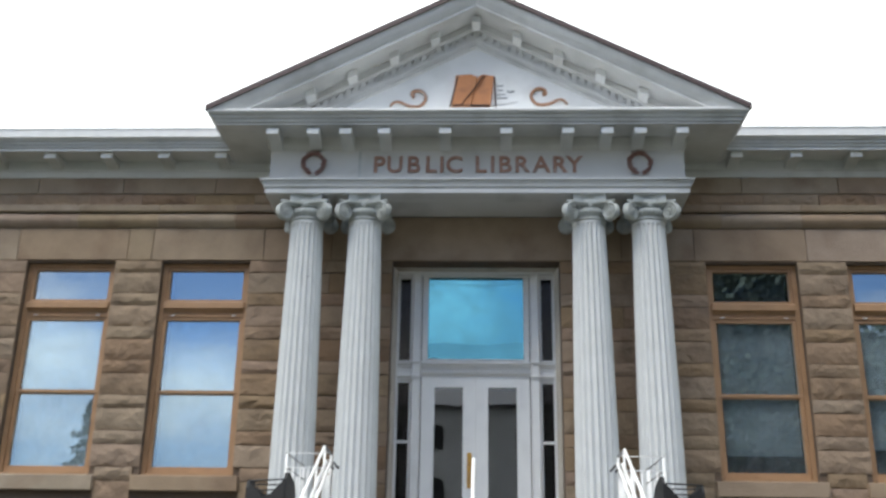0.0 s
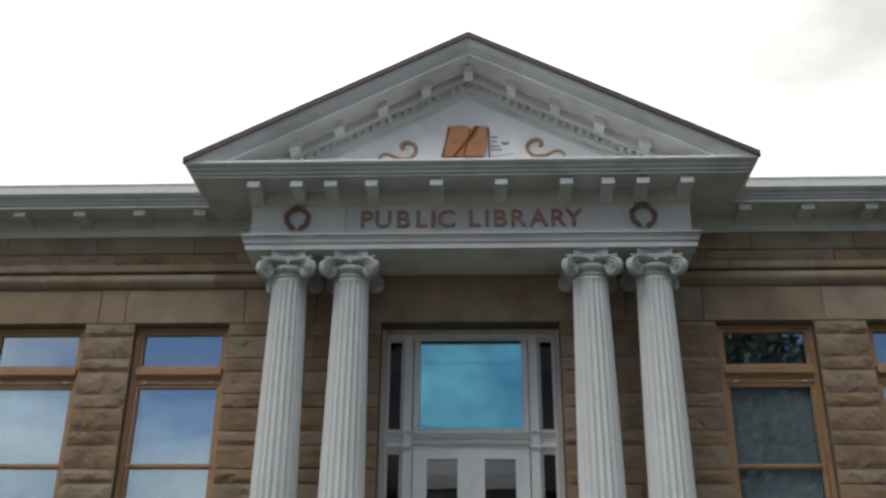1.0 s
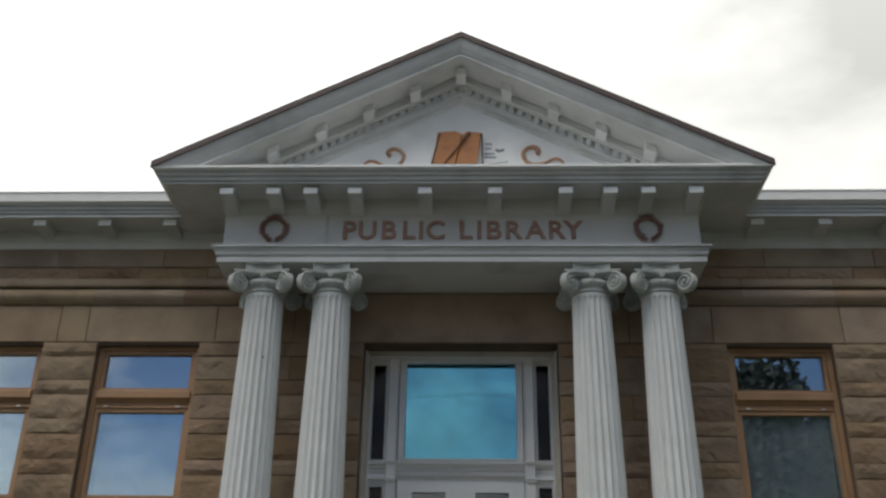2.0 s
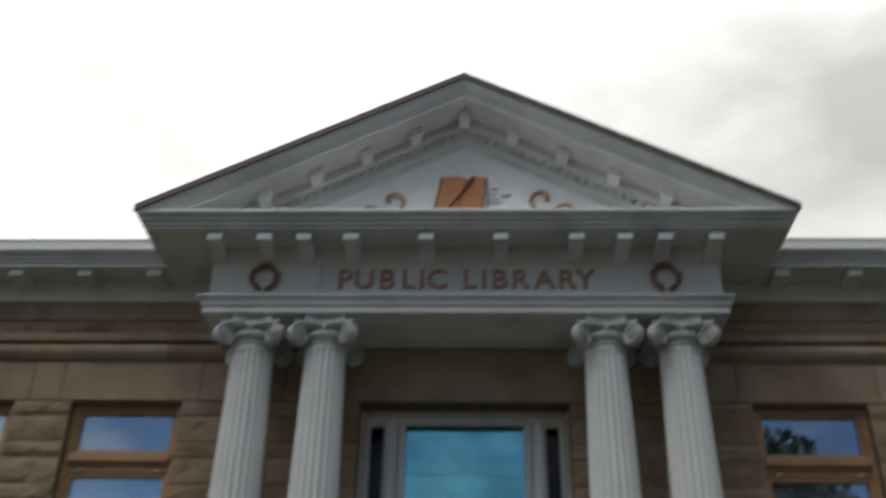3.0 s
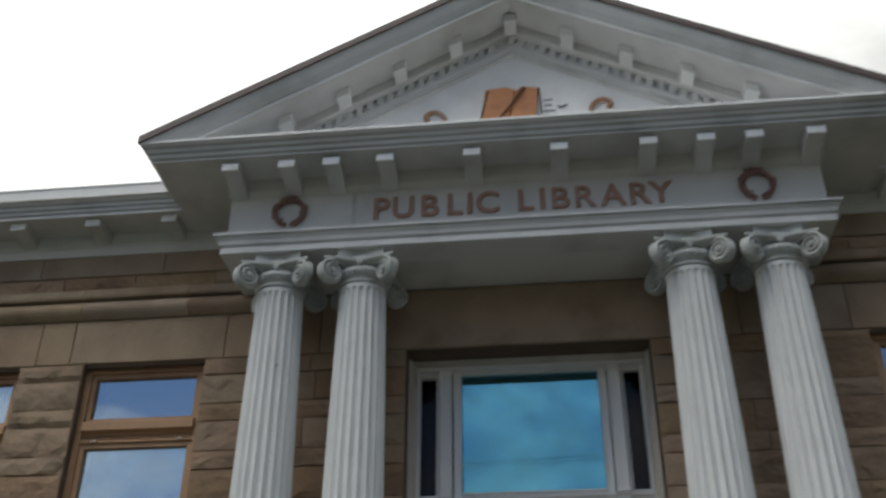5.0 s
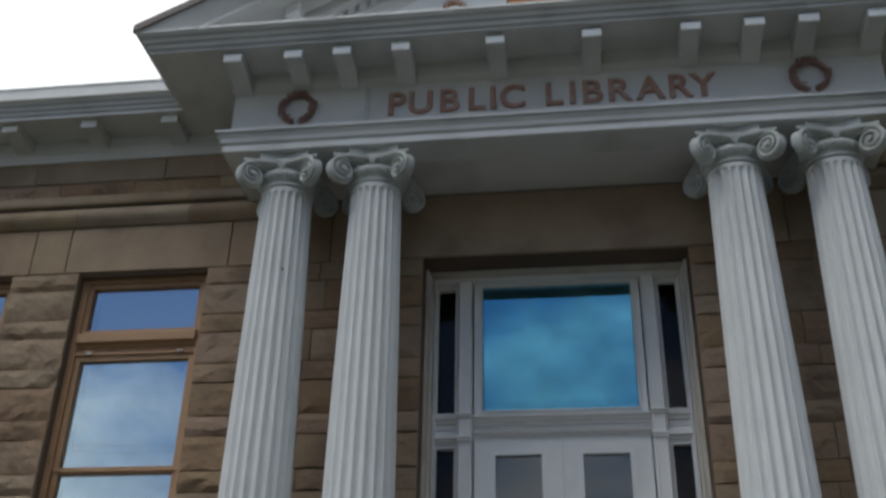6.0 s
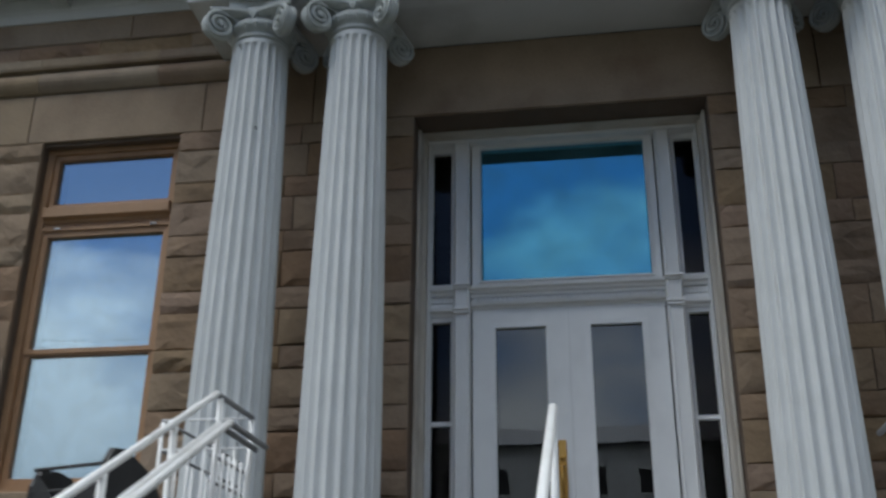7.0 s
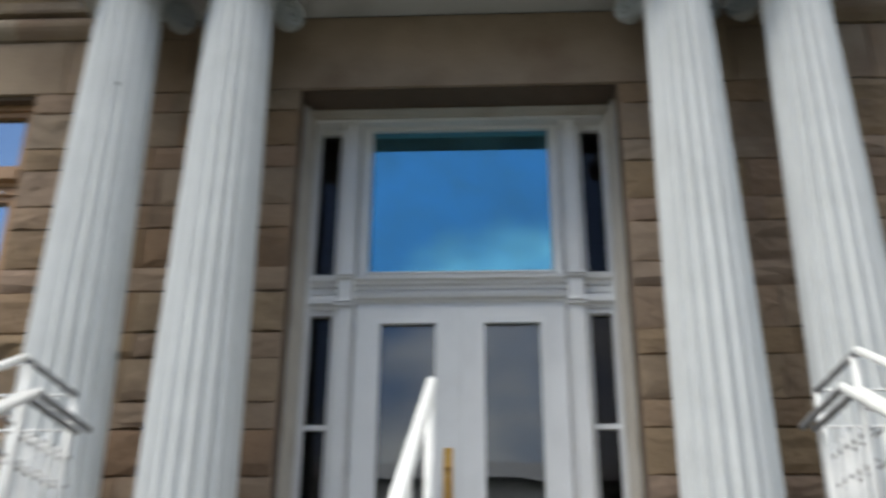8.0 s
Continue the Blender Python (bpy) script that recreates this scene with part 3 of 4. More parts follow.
# ---- wing cornices ----
for side, sx in (("west", -1), ("east", 1)):
    wing = tagged(empty("wing_cornice", sx * 6.3, 0, 7.5), "grey painted wooden eaves cornice with brackets", "cornice", "eaves cornices")
    back = Matrix.Translation((-sx * 6.3, 0, -7.5))
    lo, hi = (2.7, END + 0.55) if sx > 0 else (-END - 0.55, -2.7)
    prof = [(0.05, 7.822), (-0.44, 7.822), (-0.445, 7.808), (-0.47, 7.808), (-0.47, 7.84), (-0.455, 7.843), (-0.455, 7.85), (-0.485, 7.857), (-0.497, 7.885), (-0.482, 7.888), (-0.482, 7.895), (-0.51, 7.9), (-0.524, 7.93), (-0.51, 7.933), (-0.51, 7.94), (-0.54, 7.946), (-0.562, 7.978), (0.05, 7.98)]
    ob = part("crown", along_x(prof, lo, hi), TRIM, wing)
    ob.matrix_basis = back
    ob = part("flashing", along_x([(-0.585, 7.981), (-0.592, 8.1), (-0.602, 8.104), (-0.602, 8.12), (-0.54, 8.135), (0.05, 8.135), (0.05, 7.981)], lo, hi), FLASH, wing, "white enamelled gutter board")
    ob.matrix_basis = back
    ob = part("bed_board", along_x([(0.05, 7.57), (-0.03, 7.57), (-0.035, 7.66), (-0.055, 7.69), (-0.06, 7.821), (0.05, 7.821)], lo if sx > 0 else lo + 0.5, hi - 0.5 if sx > 0 else hi), TRIM, wing)
    ob.matrix_basis = back
    first = None
    for k in range(7):
        m = back @ pose(sx * (3.765 + 0.852 * k), -0.03, 7.82)
        if first is None:
            first = part("modillion", bracket(0.165, 0.36, 0.13, 0.085, 0.004), TRIM, wing)
            ob = first
        else:
            ob = new("modillion", first.data)
            ob.parent = wing
        ob.matrix_basis = m
        nose_mesh = add_nose(ob, None if k == 0 else nose_mesh, 0.36, 0.086, 0.006)
bm = bmesh.new()
loft(bm, [[(-END, -0.4, 8.14), (END, -0.4, 8.14), (END, 12.6, 8.14), (-END, 12.6, 8.14)], [(-5.5, 5.5, 8.6), (5.5, 5.5, 8.6), (5.5, 6.5, 8.6), (-5.5, 6.5, 8.6)]])
tagged(part("roof", bm, FLASH), "pale low hipped library roof", "roof", kind="structure")

# ---- columns ----
COL_Y, NECK = -0.68, 6.565
column = tagged(empty("column", -2.36, COL_Y, FLOOR), "white fluted wooden column with scrolled capital", "column", "portico columns")


def shaft_mesh():
    bm = bmesh.new()
    z0, z1 = 0.28, NECK - FLOOR
    flutes, per = 20, 8
    rings = []
    levels = [0.0, 0.012, 0.03] + [0.06 + 0.88 * i / 14 for i in range(15)] + [0.962, 0.975, 0.984, 0.99, 1.0]
    for u in levels:
        z = z0 + (z1 - z0) * u
        r = 0.29 - 0.066 * u ** 1.5
        depth = 0.0 if u <= 0.0 or u >= 0.99 else (0.03 if 0.02 < u < 0.98 else 0.018)
        ring = []
        for k in range(flutes * per):
            q = (k % per) / per
            dent = depth * max(0.0, math.sin(math.pi * min(q / 0.84, 1.0))) if q < 0.84 else 0.0
            a = 2 * math.pi * k / (flutes * per)
            ring.append(((r - dent) * math.cos(a), (r - dent) * math.sin(a), z))
        rings.append(ring)
    loft(bm, rings)
    return bm


def lathe(profile, sides=32):
    bm = bmesh.new()
    loft(bm, [[(r * math.cos(2 * math.pi * k / sides), r * math.sin(2 * math.pi * k / sides), z) for k in range(sides)] for r, z in profile])
    return bm


def volute_mesh(half):
    """A corner scroll, flat in its diagonal plane, with a raised spiral on both cheeks."""
    bm = bmesh.new()
    n, c = 28, Vector((0.385, 0, 0))
    loft(bm, [[(c.x + r * math.cos(2 * math.pi * k / n), y, r * math.sin(2 * math.pi * k / n)) for k in range(n)] for r, y in ((0.116, -half * 0.55), (0.124, -half * 0.3), (0.124, half * 0.3), (0.116, half * 0.55))])
    for s in (-1, 1):
        pts = []
        for i in range(44):
            a = radians(120) - radians(20 * i)
            r = 0.124 * (1 - i / 49)
            pts.append((c.x + r * math.cos(a), s * half * (0.75 + 0.4 * i / 44), r * math.sin(a)))
        tube(bm, pts, 0.019, 6, 0.01)
        eye = [(c.x + 0.02 * math.cos(k), s * half * 1.5, 0.02 * math.sin(k)) for k in (0, 1.05, 2.1, 3.14, 4.19, 5.24)]
        base = [(p[0], s * half * 0.9, p[2]) for p in eye]
        loft(bm, [base, eye])
    # band that rises from the eye of the capital to the scroll
    loft(bm, [[(0.19 + 0.195 * u, y, 0.055 + 0.06 * math.sin(u * 1.5) + dz) for y, dz in ((-half, 0), (half, 0), (half, 0.035), (-half, 0.035))] for u in (0, 0.25, 0.5, 0.75, 1.0)])
    return bm


def column_part(name, bm, mat, z=0.0, smooth=False, under=None, label=""):
    ob = part(name, bm, mat, under or column, label, smooth)
    ob.matrix_basis = pose(0, 0, z)
    return ob


column_part("shaft", shaft_mesh(), COLUMN)
base = column_part("base", lathe([(0.36, 0.1), (0.385, 0.12), (0.385, 0.16), (0.36, 0.185), (0.315, 0.195), (0.31, 0.225), (0.33, 0.24), (0.325, 0.265), (0.291, 0.28)]), COLUMN, smooth=True)
column_part("plinth", bevelled((-0.39, 0.39, -0.39, 0.39, 0.0, 0.1), 0.01), COLUMN)
N0 = NECK - FLOOR
capital = column_part("capital", lathe([(0.216, N0), (0.238, N0 + 0.008), (0.242, N0 + 0.022), (0.23, N0 + 0.034), (0.216, N0 + 0.038), (0.22, N0 + 0.055), (0.242, N0 + 0.072), (0.268, N0 + 0.1), (0.275, N0 + 0.125), (0.262, N0 + 0.15), (0.22, N0 + 0.165), (0.21, N0 + 0.3)]), CAPITAL, smooth=True, label="weathered grey-white scrolled capital, darkened for shade")
bm = bmesh.new()
for k in range(20):
    a = 2 * math.pi * (k + 0.5) / 20
    c = Vector((0.258 * math.cos(a), 0.258 * math.sin(a), N0 + 0.108))
    t = Vector((-math.sin(a), math.cos(a), 0)) * 0.027
    o = Vector((math.cos(a), math.sin(a), 0)) * 0.028
    up = Vector((0, 0, 0.034))
    vs = [bm.verts.new(p) for p in (c + up, c + t, c - up * 1.2, c - t, c + o)]
    for i in range(4):
        bm.faces.new((vs[i], vs[(i + 1) % 4], vs[4]))
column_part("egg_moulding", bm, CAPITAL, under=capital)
scroll = None
for k in range(4):
    if scroll is None:
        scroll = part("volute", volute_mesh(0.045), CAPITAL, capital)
        ob = scroll
    else:
        ob = new("volute", scroll.data)
        ob.parent = capital
    ob.matrix_basis = pose(0, 0, N0 + 0.09, 0, 0, 45 + 90 * k)
bm = bmesh.new()
ring = []
for k in range(4):
    a0 = radians(45 + 90 * k)
    for u in np.linspace(-0.5, 0.5, 9)[:-1]:
        a = a0 + radians(45) + radians(90) * (u)
        r = 0.505 - 0.235 * math.cos(u * math.pi) ** 0.8
        ring.append((r * math.cos(a), r * math.sin(a)))
loft(bm, [[(x * q, y * q, z) for x, y in ring] for q, z in ((0.7, N0 + 0.196), (0.86, N0 + 0.212), (0.93, N0 + 0.226), (0.93, N0 + 0.25), (0.88, N0 + 0.256), (0.62, N0 + 0.262), (0.62, N0 + 0.378))])
column_part("abacus", bm, CAPITAL, under=capital)
for k in range(4):
    bm = bmesh.new()
    for a in (-50, -25, 0, 25, 50):
        d = Vector((math.sin(radians(a)), 0, math.cos(radians(a))))
        w = Vector((d.z, 0, -d.x)) * 0.011
        p0, p1, p2 = Vector((0, -0.245, -0.02)), Vector((0, -0.262, 0)) + d * 0.028, Vector((0, -0.25, 0)) + d * 0.05
        vs = [bm.verts.new(p) for p in (p0, p1 + w, p2, p1 - w)]
        bk = [bm.verts.new(p + Vector((0, 0.03, 0))) for p in (p0, p1 + w, p2, p1 - w)]
        bm.faces.new(vs)
        bm.faces.new(bk[::-1])
        for i in range(4):
            bm.faces.new((vs[i], bk[i], bk[(i + 1) % 4], vs[(i + 1) % 4]))
    ob = column_part("palmette", bm, CAPITAL, under=capital)
    ob.matrix_basis = pose(0, 0, N0 + 0.185, 0, 0, 90 * k)
for x in (-1.542, 1.567, 2.388):
    copy_thing(column, pose(x, COL_Y, FLOOR))
bm = bmesh.new()
tube(bm, [(0.095, -0.21, 5.735 - FLOOR), (0.104, -0.234, 5.735 - FLOOR)], 0.008, 8)
column_part("knot", bm, BLACK, label="small dark hole")

# ---- windows ----


def sash_frame(x0, x1, z0, z1, y0, y1, w, low=None):
    low = low or w
    return boxes((x0, x0 + w, y0, y1, z0, z1), (x1 - w, x1, y0, y1, z0, z1), (x0 + w, x1 - w, y0, y1, z1 - w, z1), (x0 + w, x1 - w, y0, y1, z0, z0 + low))


def pane(name, x0, x1, z0, z1, y, mat, parent, m, label=""):
    ob = part(name, boxes((x0, x1, y, y + 0.006, z0, z1)), mat, parent, label)
    ob.matrix_basis = m
    ob.visible_shadow = False
    return ob


GY = 0.162
for number, (a, b, low, name) in enumerate(((-W_IN[0][1], -W_IN[0][0], 0, "window_1"), (-W_IN[1][1], -W_IN[1][0], 0, "window_2"), (W_IN[0][0], W_IN[0][1], 0.32, "window_3"), (W_IN[1][0], W_IN[1][1], 0.42, "window_4"))):
    cx, h = (a + b) / 2, (b - a) / 2
    win = tagged(empty(name, cx, 0, W_SILL), "ochre-painted tall sash window with transom light and lowered pale blind", "window", "front windows", kind="structure")
    m = Matrix.Translation((0, 0, -W_SILL))

    def wp(name, bm, mat=WOOD, label="", parent=None):
        ob = part(name, bm, mat, parent or win, label)
        if parent is None:
            ob.matrix_basis = m
        return ob

    wp("frame", boxes((-h, -h + 0.062, 0.095, 0.26, W_SILL, W_HEAD), (h - 0.062, h, 0.095, 0.26, W_SILL, W_HEAD), (-h + 0.062, h - 0.062, 0.095, 0.26, W_HEAD - 0.045, W_HEAD)))
    wp("transom_sash", sash_frame(-h + 0.064, h - 0.064, 5.661, 6.188, 0.12, 0.2, 0.045, 0.04))
    wp("transom_bar", along_x([(0.24, 5.44), (0.10, 5.44), (0.10, 5.468), (0.128, 5.473), (0.128, 5.51), (0.113, 5.515), (0.10, 5.54), (0.07, 5.552), (0.055, 5.56), (0.055, 5.645), (0.08, 5.66), (0.24, 5.66)], -h + 0.063, h - 0.063))
    for k in range(28):
        if k == 0:
            bead = wp("bead", boxes((-0.012, 0.012, 0.112, 0.1295, 5.478, 5.506)))
            ob = bead
        else:
            ob = new("bead", bead.data)
            ob.parent = win
        ob.matrix_basis = m @ pose(-h + 0.09 + (2 * h - 0.18) * k / 27, 0, 0)
    wp("upper_sash", sash_frame(-h + 0.064, h - 0.064, 4.33, 5.438, 0.12, 0.19, 0.05, 0.04))
    wp("lower_sash", sash_frame(-h + 0.066, h - 0.066, 3.215, 4.36, 0.135, 0.18, 0.05, 0.09))
    wp("bottom_rail", boxes((-h + 0.062, h - 0.062, 0.06, 0.26, W_SILL, 3.214)))
    for x in (-h + 0.2, h - 0.2):
        bm = bmesh.new()
        tube(bm, [(x - 0.03, 0.112, 5.452), (x - 0.02, 0.09, 5.456), (x + 0.03, 0.09, 5.456)], 0.008, 6)
        wp("sash_hook", bm, RAIL, "small pale sash hook")
    pane("pane", -h + 0.1, h - 0.1, 5.69, 6.16, GY, LIGHT, win, m)
    pane("pane", -h + 0.1, h - 0.1, 4.36, 5.40, GY, GLASS, win, m)
    pane("pane", -h + 0.1, h - 0.1, 3.28, 4.34, GY + 0.008, GLASS, win, m)
    # blind behind the panes, its slats tilted
    bm = bmesh.new()
    z = 6.19
    while z > 3.22 + low:
        box(bm, -h + 0.15, h - 0.13, 0.235, 0.241, z - 0.0215, z)
        z -= 0.0255
    blind = tagged(part("window_blind", bm, BLIND), "pale grey horizontal slat blind behind the glass", "blind", "window blinds")
    blind.matrix_basis = pose(cx, 0, 0)
    sill = tagged(part("window_sill", bevelled((cx - h - 0.09, cx + h + 0.09, -0.075, 0.30, 2.965, W_SILL), 0.008), SMOOTH), "dressed brown sandstone window sill", "sill", "window sills", kind="structure")

# ---- doorway ----
DY = 0.50
entry = tagged(empty("door_1", 0, DY, FLOOR), "white wooden double entrance doors with glazed panels, sidelights and blue transom", "door", kind="structure")
em = Matrix.Translation((0, -DY, -FLOOR))


def ep(name, bm, mat=DOORWHITE, label="", smooth=False):
    ob = part(name, bm, mat, entry, label, smooth)
    ob.matrix_basis = em
    return ob


for s in (-1, 1):
    def sb(x0, x1, *rest):
        return (min(s * x0, s * x1), max(s * x0, s * x1), *rest)

    def post(outline, z0, z1):
        """An upright of the given plan, (half-width, depth) pairs."""
        bm = bmesh.new()
        loft(bm, [[(s * x, y, z) for x, y in outline] for z in (z0, z1)])
        return bm

    ep("casing", post([(D_HALF - 0.002, 0.62), (D_HALF - 0.002, 0.17), (1.197, 0.155), (1.182, 0.155), (1.174, 0.17), (1.174, 0.3), (1.164, 0.32), (1.15, 0.33), (1.15, 0.62)], FLOOR, 6.225), CASING, "cream-painted moulded door casing")
    ep("jamb", post([(1.149, 0.62), (1.149, 0.41), (1.141, 0.4), (1.132, 0.41), (1.132, 0.62)], FLOOR, 6.20))
    ep("mullion", post([(0.792, 0.62), (0.792, 0.41), (0.802, 0.395), (0.812, 0.39), (0.812, 0.402), (0.902, 0.402), (0.902, 0.39), (0.912, 0.395), (0.922, 0.41), (0.922, 0.62)], FLOOR, 6.20))
    for z0, z1, out in ((4.62, 4.645, 0.014), (4.645, 4.67, 0.026), (4.84, 4.858, 0.012), (4.858, 4.88, 0.03)):
        ep("mullion_band", bevelled(sb(0.792 - out * 0.3, 0.922 + out * 0.3, 0.388 - out, 0.45, z0, z1), 0.004))
    ep("sidelight_frame", boxes(sb(0.924, 0.958, 0.49, 0.58, FLOOR, 6.20), sb(1.118, 1.131, 0.47, 0.58, FLOOR, 6.20), sb(0.958, 1.118, 0.49, 0.58, 6.155, 6.20), sb(0.958, 1.118, 0.49, 0.58, 4.875, 4.91), sb(0.958, 1.118, 0.49, 0.58, 4.58, 4.62), sb(0.958, 1.118, 0.50, 0.56, 3.72, 3.755), sb(0.958, 1.118, 0.49, 0.58, FLOOR, 2.55)))
    ep("sidelight_bead", boxes(sb(0.945, 0.957, 0.478, 0.489, 4.898, 6.168), sb(0.945, 0.957, 0.478, 0.489, 2.54, 4.592), sb(0.958, 1.116, 0.478, 0.489, 4.898, 4.909), sb(0.958, 1.116, 0.478, 0.489, 4.582, 4.593)))
    bm = along_x([(0.6, 4.621), (0.475, 4.621), (0.47, 4.645), (0.43, 4.66), (0.428, 4.69), (0.475, 4.70), (0.478, 4.735), (0.492, 4.738), (0.492, 4.80), (0.465, 4.805), (0.46, 4.83), (0.425, 4.842), (0.415, 4.874), (0.6, 4.874)], *sorted((s * 0.925, s * 1.131)))
    ep("sidelight_bar", bm)
    for zz in ((4.915, 6.15), (3.757, 4.578), (2.552, 3.718)):
        x0, x1 = sorted((s * 0.958, s * 1.118))
        pane("sidelight_pane", x0, x1, *zz, 0.532, DARKPANE, entry, em, "dark sidelight pane")
    for k in range(6):
        ob = ep("bead", boxes((-0.009, 0.009, 0.466, 0.493, 4.745, 4.782)))
        ob.matrix_basis = em @ pose(s * (0.955 + 0.032 * k), 0, 0)
    # leaf
    leaf = part("door_leaf", boxes(sb(0.006, 0.165, 0.485, 0.55, FLOOR + 0.01, 4.675), sb(0.603, 0.778, 0.485, 0.55, FLOOR + 0.01, 4.675), sb(0.165, 0.603, 0.485, 0.55, 4.528, 4.675), sb(0.165, 0.603, 0.485, 0.55, FLOOR + 0.01, 2.55)), DOORWHITE, entry)
    leaf.matrix_basis = em
    bead = part("glazing_bead", boxes(sb(0.165, 0.18, 0.474, 0.52, 2.55, 4.528), sb(0.588, 0.603, 0.474, 0.52, 2.55, 4.528), sb(0.18, 0.588, 0.474, 0.52, 4.513, 4.528), sb(0.18, 0.588, 0.474, 0.52, 2.55, 2.565)), DOORWHITE, leaf)
    part("panel_moulding", boxes(sb(0.135, 0.165, 0.478, 0.486, 2.52, 4.558), sb(0.603, 0.633, 0.478, 0.486, 2.52, 4.558), sb(0.165, 0.603, 0.478, 0.486, 4.528, 4.558), sb(0.165, 0.603, 0.478, 0.486, 2.52, 2.55)), DOORWHITE, leaf)
    x0, x1 = sorted((s * 0.18, s * 0.588))
    glass = part("door_pane", boxes((x0, x1, 0.515, 0.521, 2.565, 4.513)), CLEAR, leaf, "dark glazed door panel")
    glass.visible_shadow = False
    for z in (2.5, 3.45, 4.45):
        bm = bmesh.new()
        tube(bm, [(s * 0.781, 0.478, z - 0.06), (s * 0.781, 0.478, z + 0.06)], 0.008, 8)
        part("hinge", bm, STEEL, leaf, "grey butt hinge")
bm = bmesh.new()
for k in range(-2, 24):
    for d in (-1, 1):
        z = 4.93 + 0.055 * k
        pts = [(-1.038 - d * 0.078, 0.56, z), (-1.038 + d * 0.078, 0.56, z + 0.13)]
        if 4.92 < z and z + 0.13 < 6.15:
            tube(bm, pts, 0.005, 4)
ep("lattice", bm, STEEL, "fine grey lattice behind the sidelight").matrix_basis = em
ep("astragal", boxes((-0.02, 0.005, 0.472, 0.485, FLOOR + 0.01, 4.675)))
ep("head", along_x([(0.62, D_HEAD - 0.002), (0.29, D_HEAD - 0.002), (0.275, D_HEAD - 0.01), (0.275, 6.246), (0.29, 6.24), (0.335, 6.238), (0.35, 6.226), (0.62, 6.226)], -D_HALF + 0.002, D_HALF - 0.002), CASING, "cream-painted moulded door head")
ep("head_rail", along_x([(0.62, 6.2255), (0.375, 6.2255), (0.37, 6.214), (0.385, 6.2005), (0.62, 6.2005)], -1.149, 1.149))
ep("transom_frame", boxes((-0.778, -0.715, 0.475, 0.6, 4.862, 6.20), (0.715, 0.778, 0.475, 0.6, 4.862, 6.20), (-0.715, 0.715, 0.475, 0.6, 6.172, 6.20), (-0.715, 0.715, 0.475, 0.6, 4.862, 4.908)))
for s in (-1, 1):
    ep("transom_bead", boxes((min(s * 0.714, s * 0.70), max(s * 0.714, s * 0.70), 0.455, 0.53, 4.909, 6.172)))
    # A dark strip paints the shade in the gap beside each mullion.
    ep("transom_gap", boxes((min(s * 0.779, s * 0.791), max(s * 0.779, s * 0.791), 0.55, 0.6, 2.3, 6.20)), DARKLINE, "dark strip for the shade in the gap beside the mullion")
ep("transom_bead", boxes((-0.70, 0.70, 0.455, 0.53, 4.909, 4.921)))
ep("transom_rail", along_x([(0.6, 4.676), (0.48, 4.676), (0.475, 4.695), (0.435, 4.705), (0.425, 4.725), (0.495, 4.732), (0.497, 4.775), (0.462, 4.778), (0.458, 4.8), (0.43, 4.81), (0.425, 4.83), (0.395, 4.84), (0.39, 4.86), (0.6, 4.861)], -0.79, 0.79))
bead0 = None
for k in range(40):
    if bead0 is None:
        bead0 = ep("dentil", boxes((-0.0095, 0.0095, 0.46, 0.5, 4.736, 4.772)))
        ob = bead0
    else:
        ob = new("dentil", bead0.data)
        ob.parent = entry
    ob.matrix_basis = em @ pose(-0.745 + 1.49 * k / 39, 0, 0)
transom = pane("transom_pane", -0.70, 0.70, 4.92, 6.172, 0.532, TRANSOM, entry, em, "blue reflecting transom pane")
for v in transom.data.vertices:                  # the pane leans a little out at its head
    v.co.y -= (v.co.z - 5.56) * 0.03
ep("threshold", boxes((-1.165, 1.165, 0.45, 0.62, FLOOR, FLOOR + 0.01)), CONCRETE)
bm = bmesh.new()
box(bm, -0.115, -0.05, 0.474, 0.486, 3.10, 3.585)
bmesh.ops.bevel(bm, geom=bm.edges[:], offset=0.006, segments=1, affect="EDGES")
handle = ep("door_handle", bm, BRASS, "worn brass handle plate")
bm = bmesh.new()
tube(bm, [(-0.082, 0.475, 3.38), (-0.082, 0.43, 3.36), (-0.082, 0.415, 3.28), (-0.082, 0.43, 3.18), (-0.082, 0.475, 3.16)], 0.013, 8)
tube(bm, [(-0.082, 0.475, 3.44), (-0.082, 0.445, 3.445), (-0.082, 0.43, 3.435)], 0.018, 8)
part("grip", bm, BRASS, handle, smooth=True)

# ---- porch and steps ----
STAIR_Y = -2.55
porch = tagged(part("porch_floor", boxes((-2.95, 2.95, STAIR_Y, 0.02, 0.3, FLOOR)), CONCRETE), "grey concrete porch platform before the doors", "porch", kind="structure")
tagged(part("door_floor", boxes((-D_HALF, D_HALF, 0.02, 0.45, FLOOR - 0.1, FLOOR + 0.002)), CONCRETE), "concrete doorway floor", "floor", kind="structure")
RISE, RUN, STEPS = (FLOOR - GROUND) / 9, 0.345, 8
for k in range(STEPS):
    top = FLOOR - RISE * (k + 1)
    tagged(part("step", bevelled((-1.62, 1.62, STAIR_Y - RUN * (k + 1), STAIR_Y - RUN * k, 0.3, top), 0.012), CONCRETE), "grey concrete entrance step", "step", "entrance steps", kind="structure")

for side, sx in (("west", -1), ("east", 1)):
    x0, x1 = sorted((sx * 1.72, sx * 2.95))
    tagged(part("stair_cheek_" + side, bevelled((x0, x1, -3.5, STAIR_Y, 0.3, FLOOR), 0.015), SMOOTH), "brown sandstone block beside the steps", "wall", kind="structure")

# ---- railings ----
TOP_Y, TOP_Z, BACK_Y = -2.70, 3.189, -2.175
FOOT_Y = -5.25
GRADE = RISE / RUN


def slope_z(y, z):
    return z - (TOP_Y - y) * GRADE


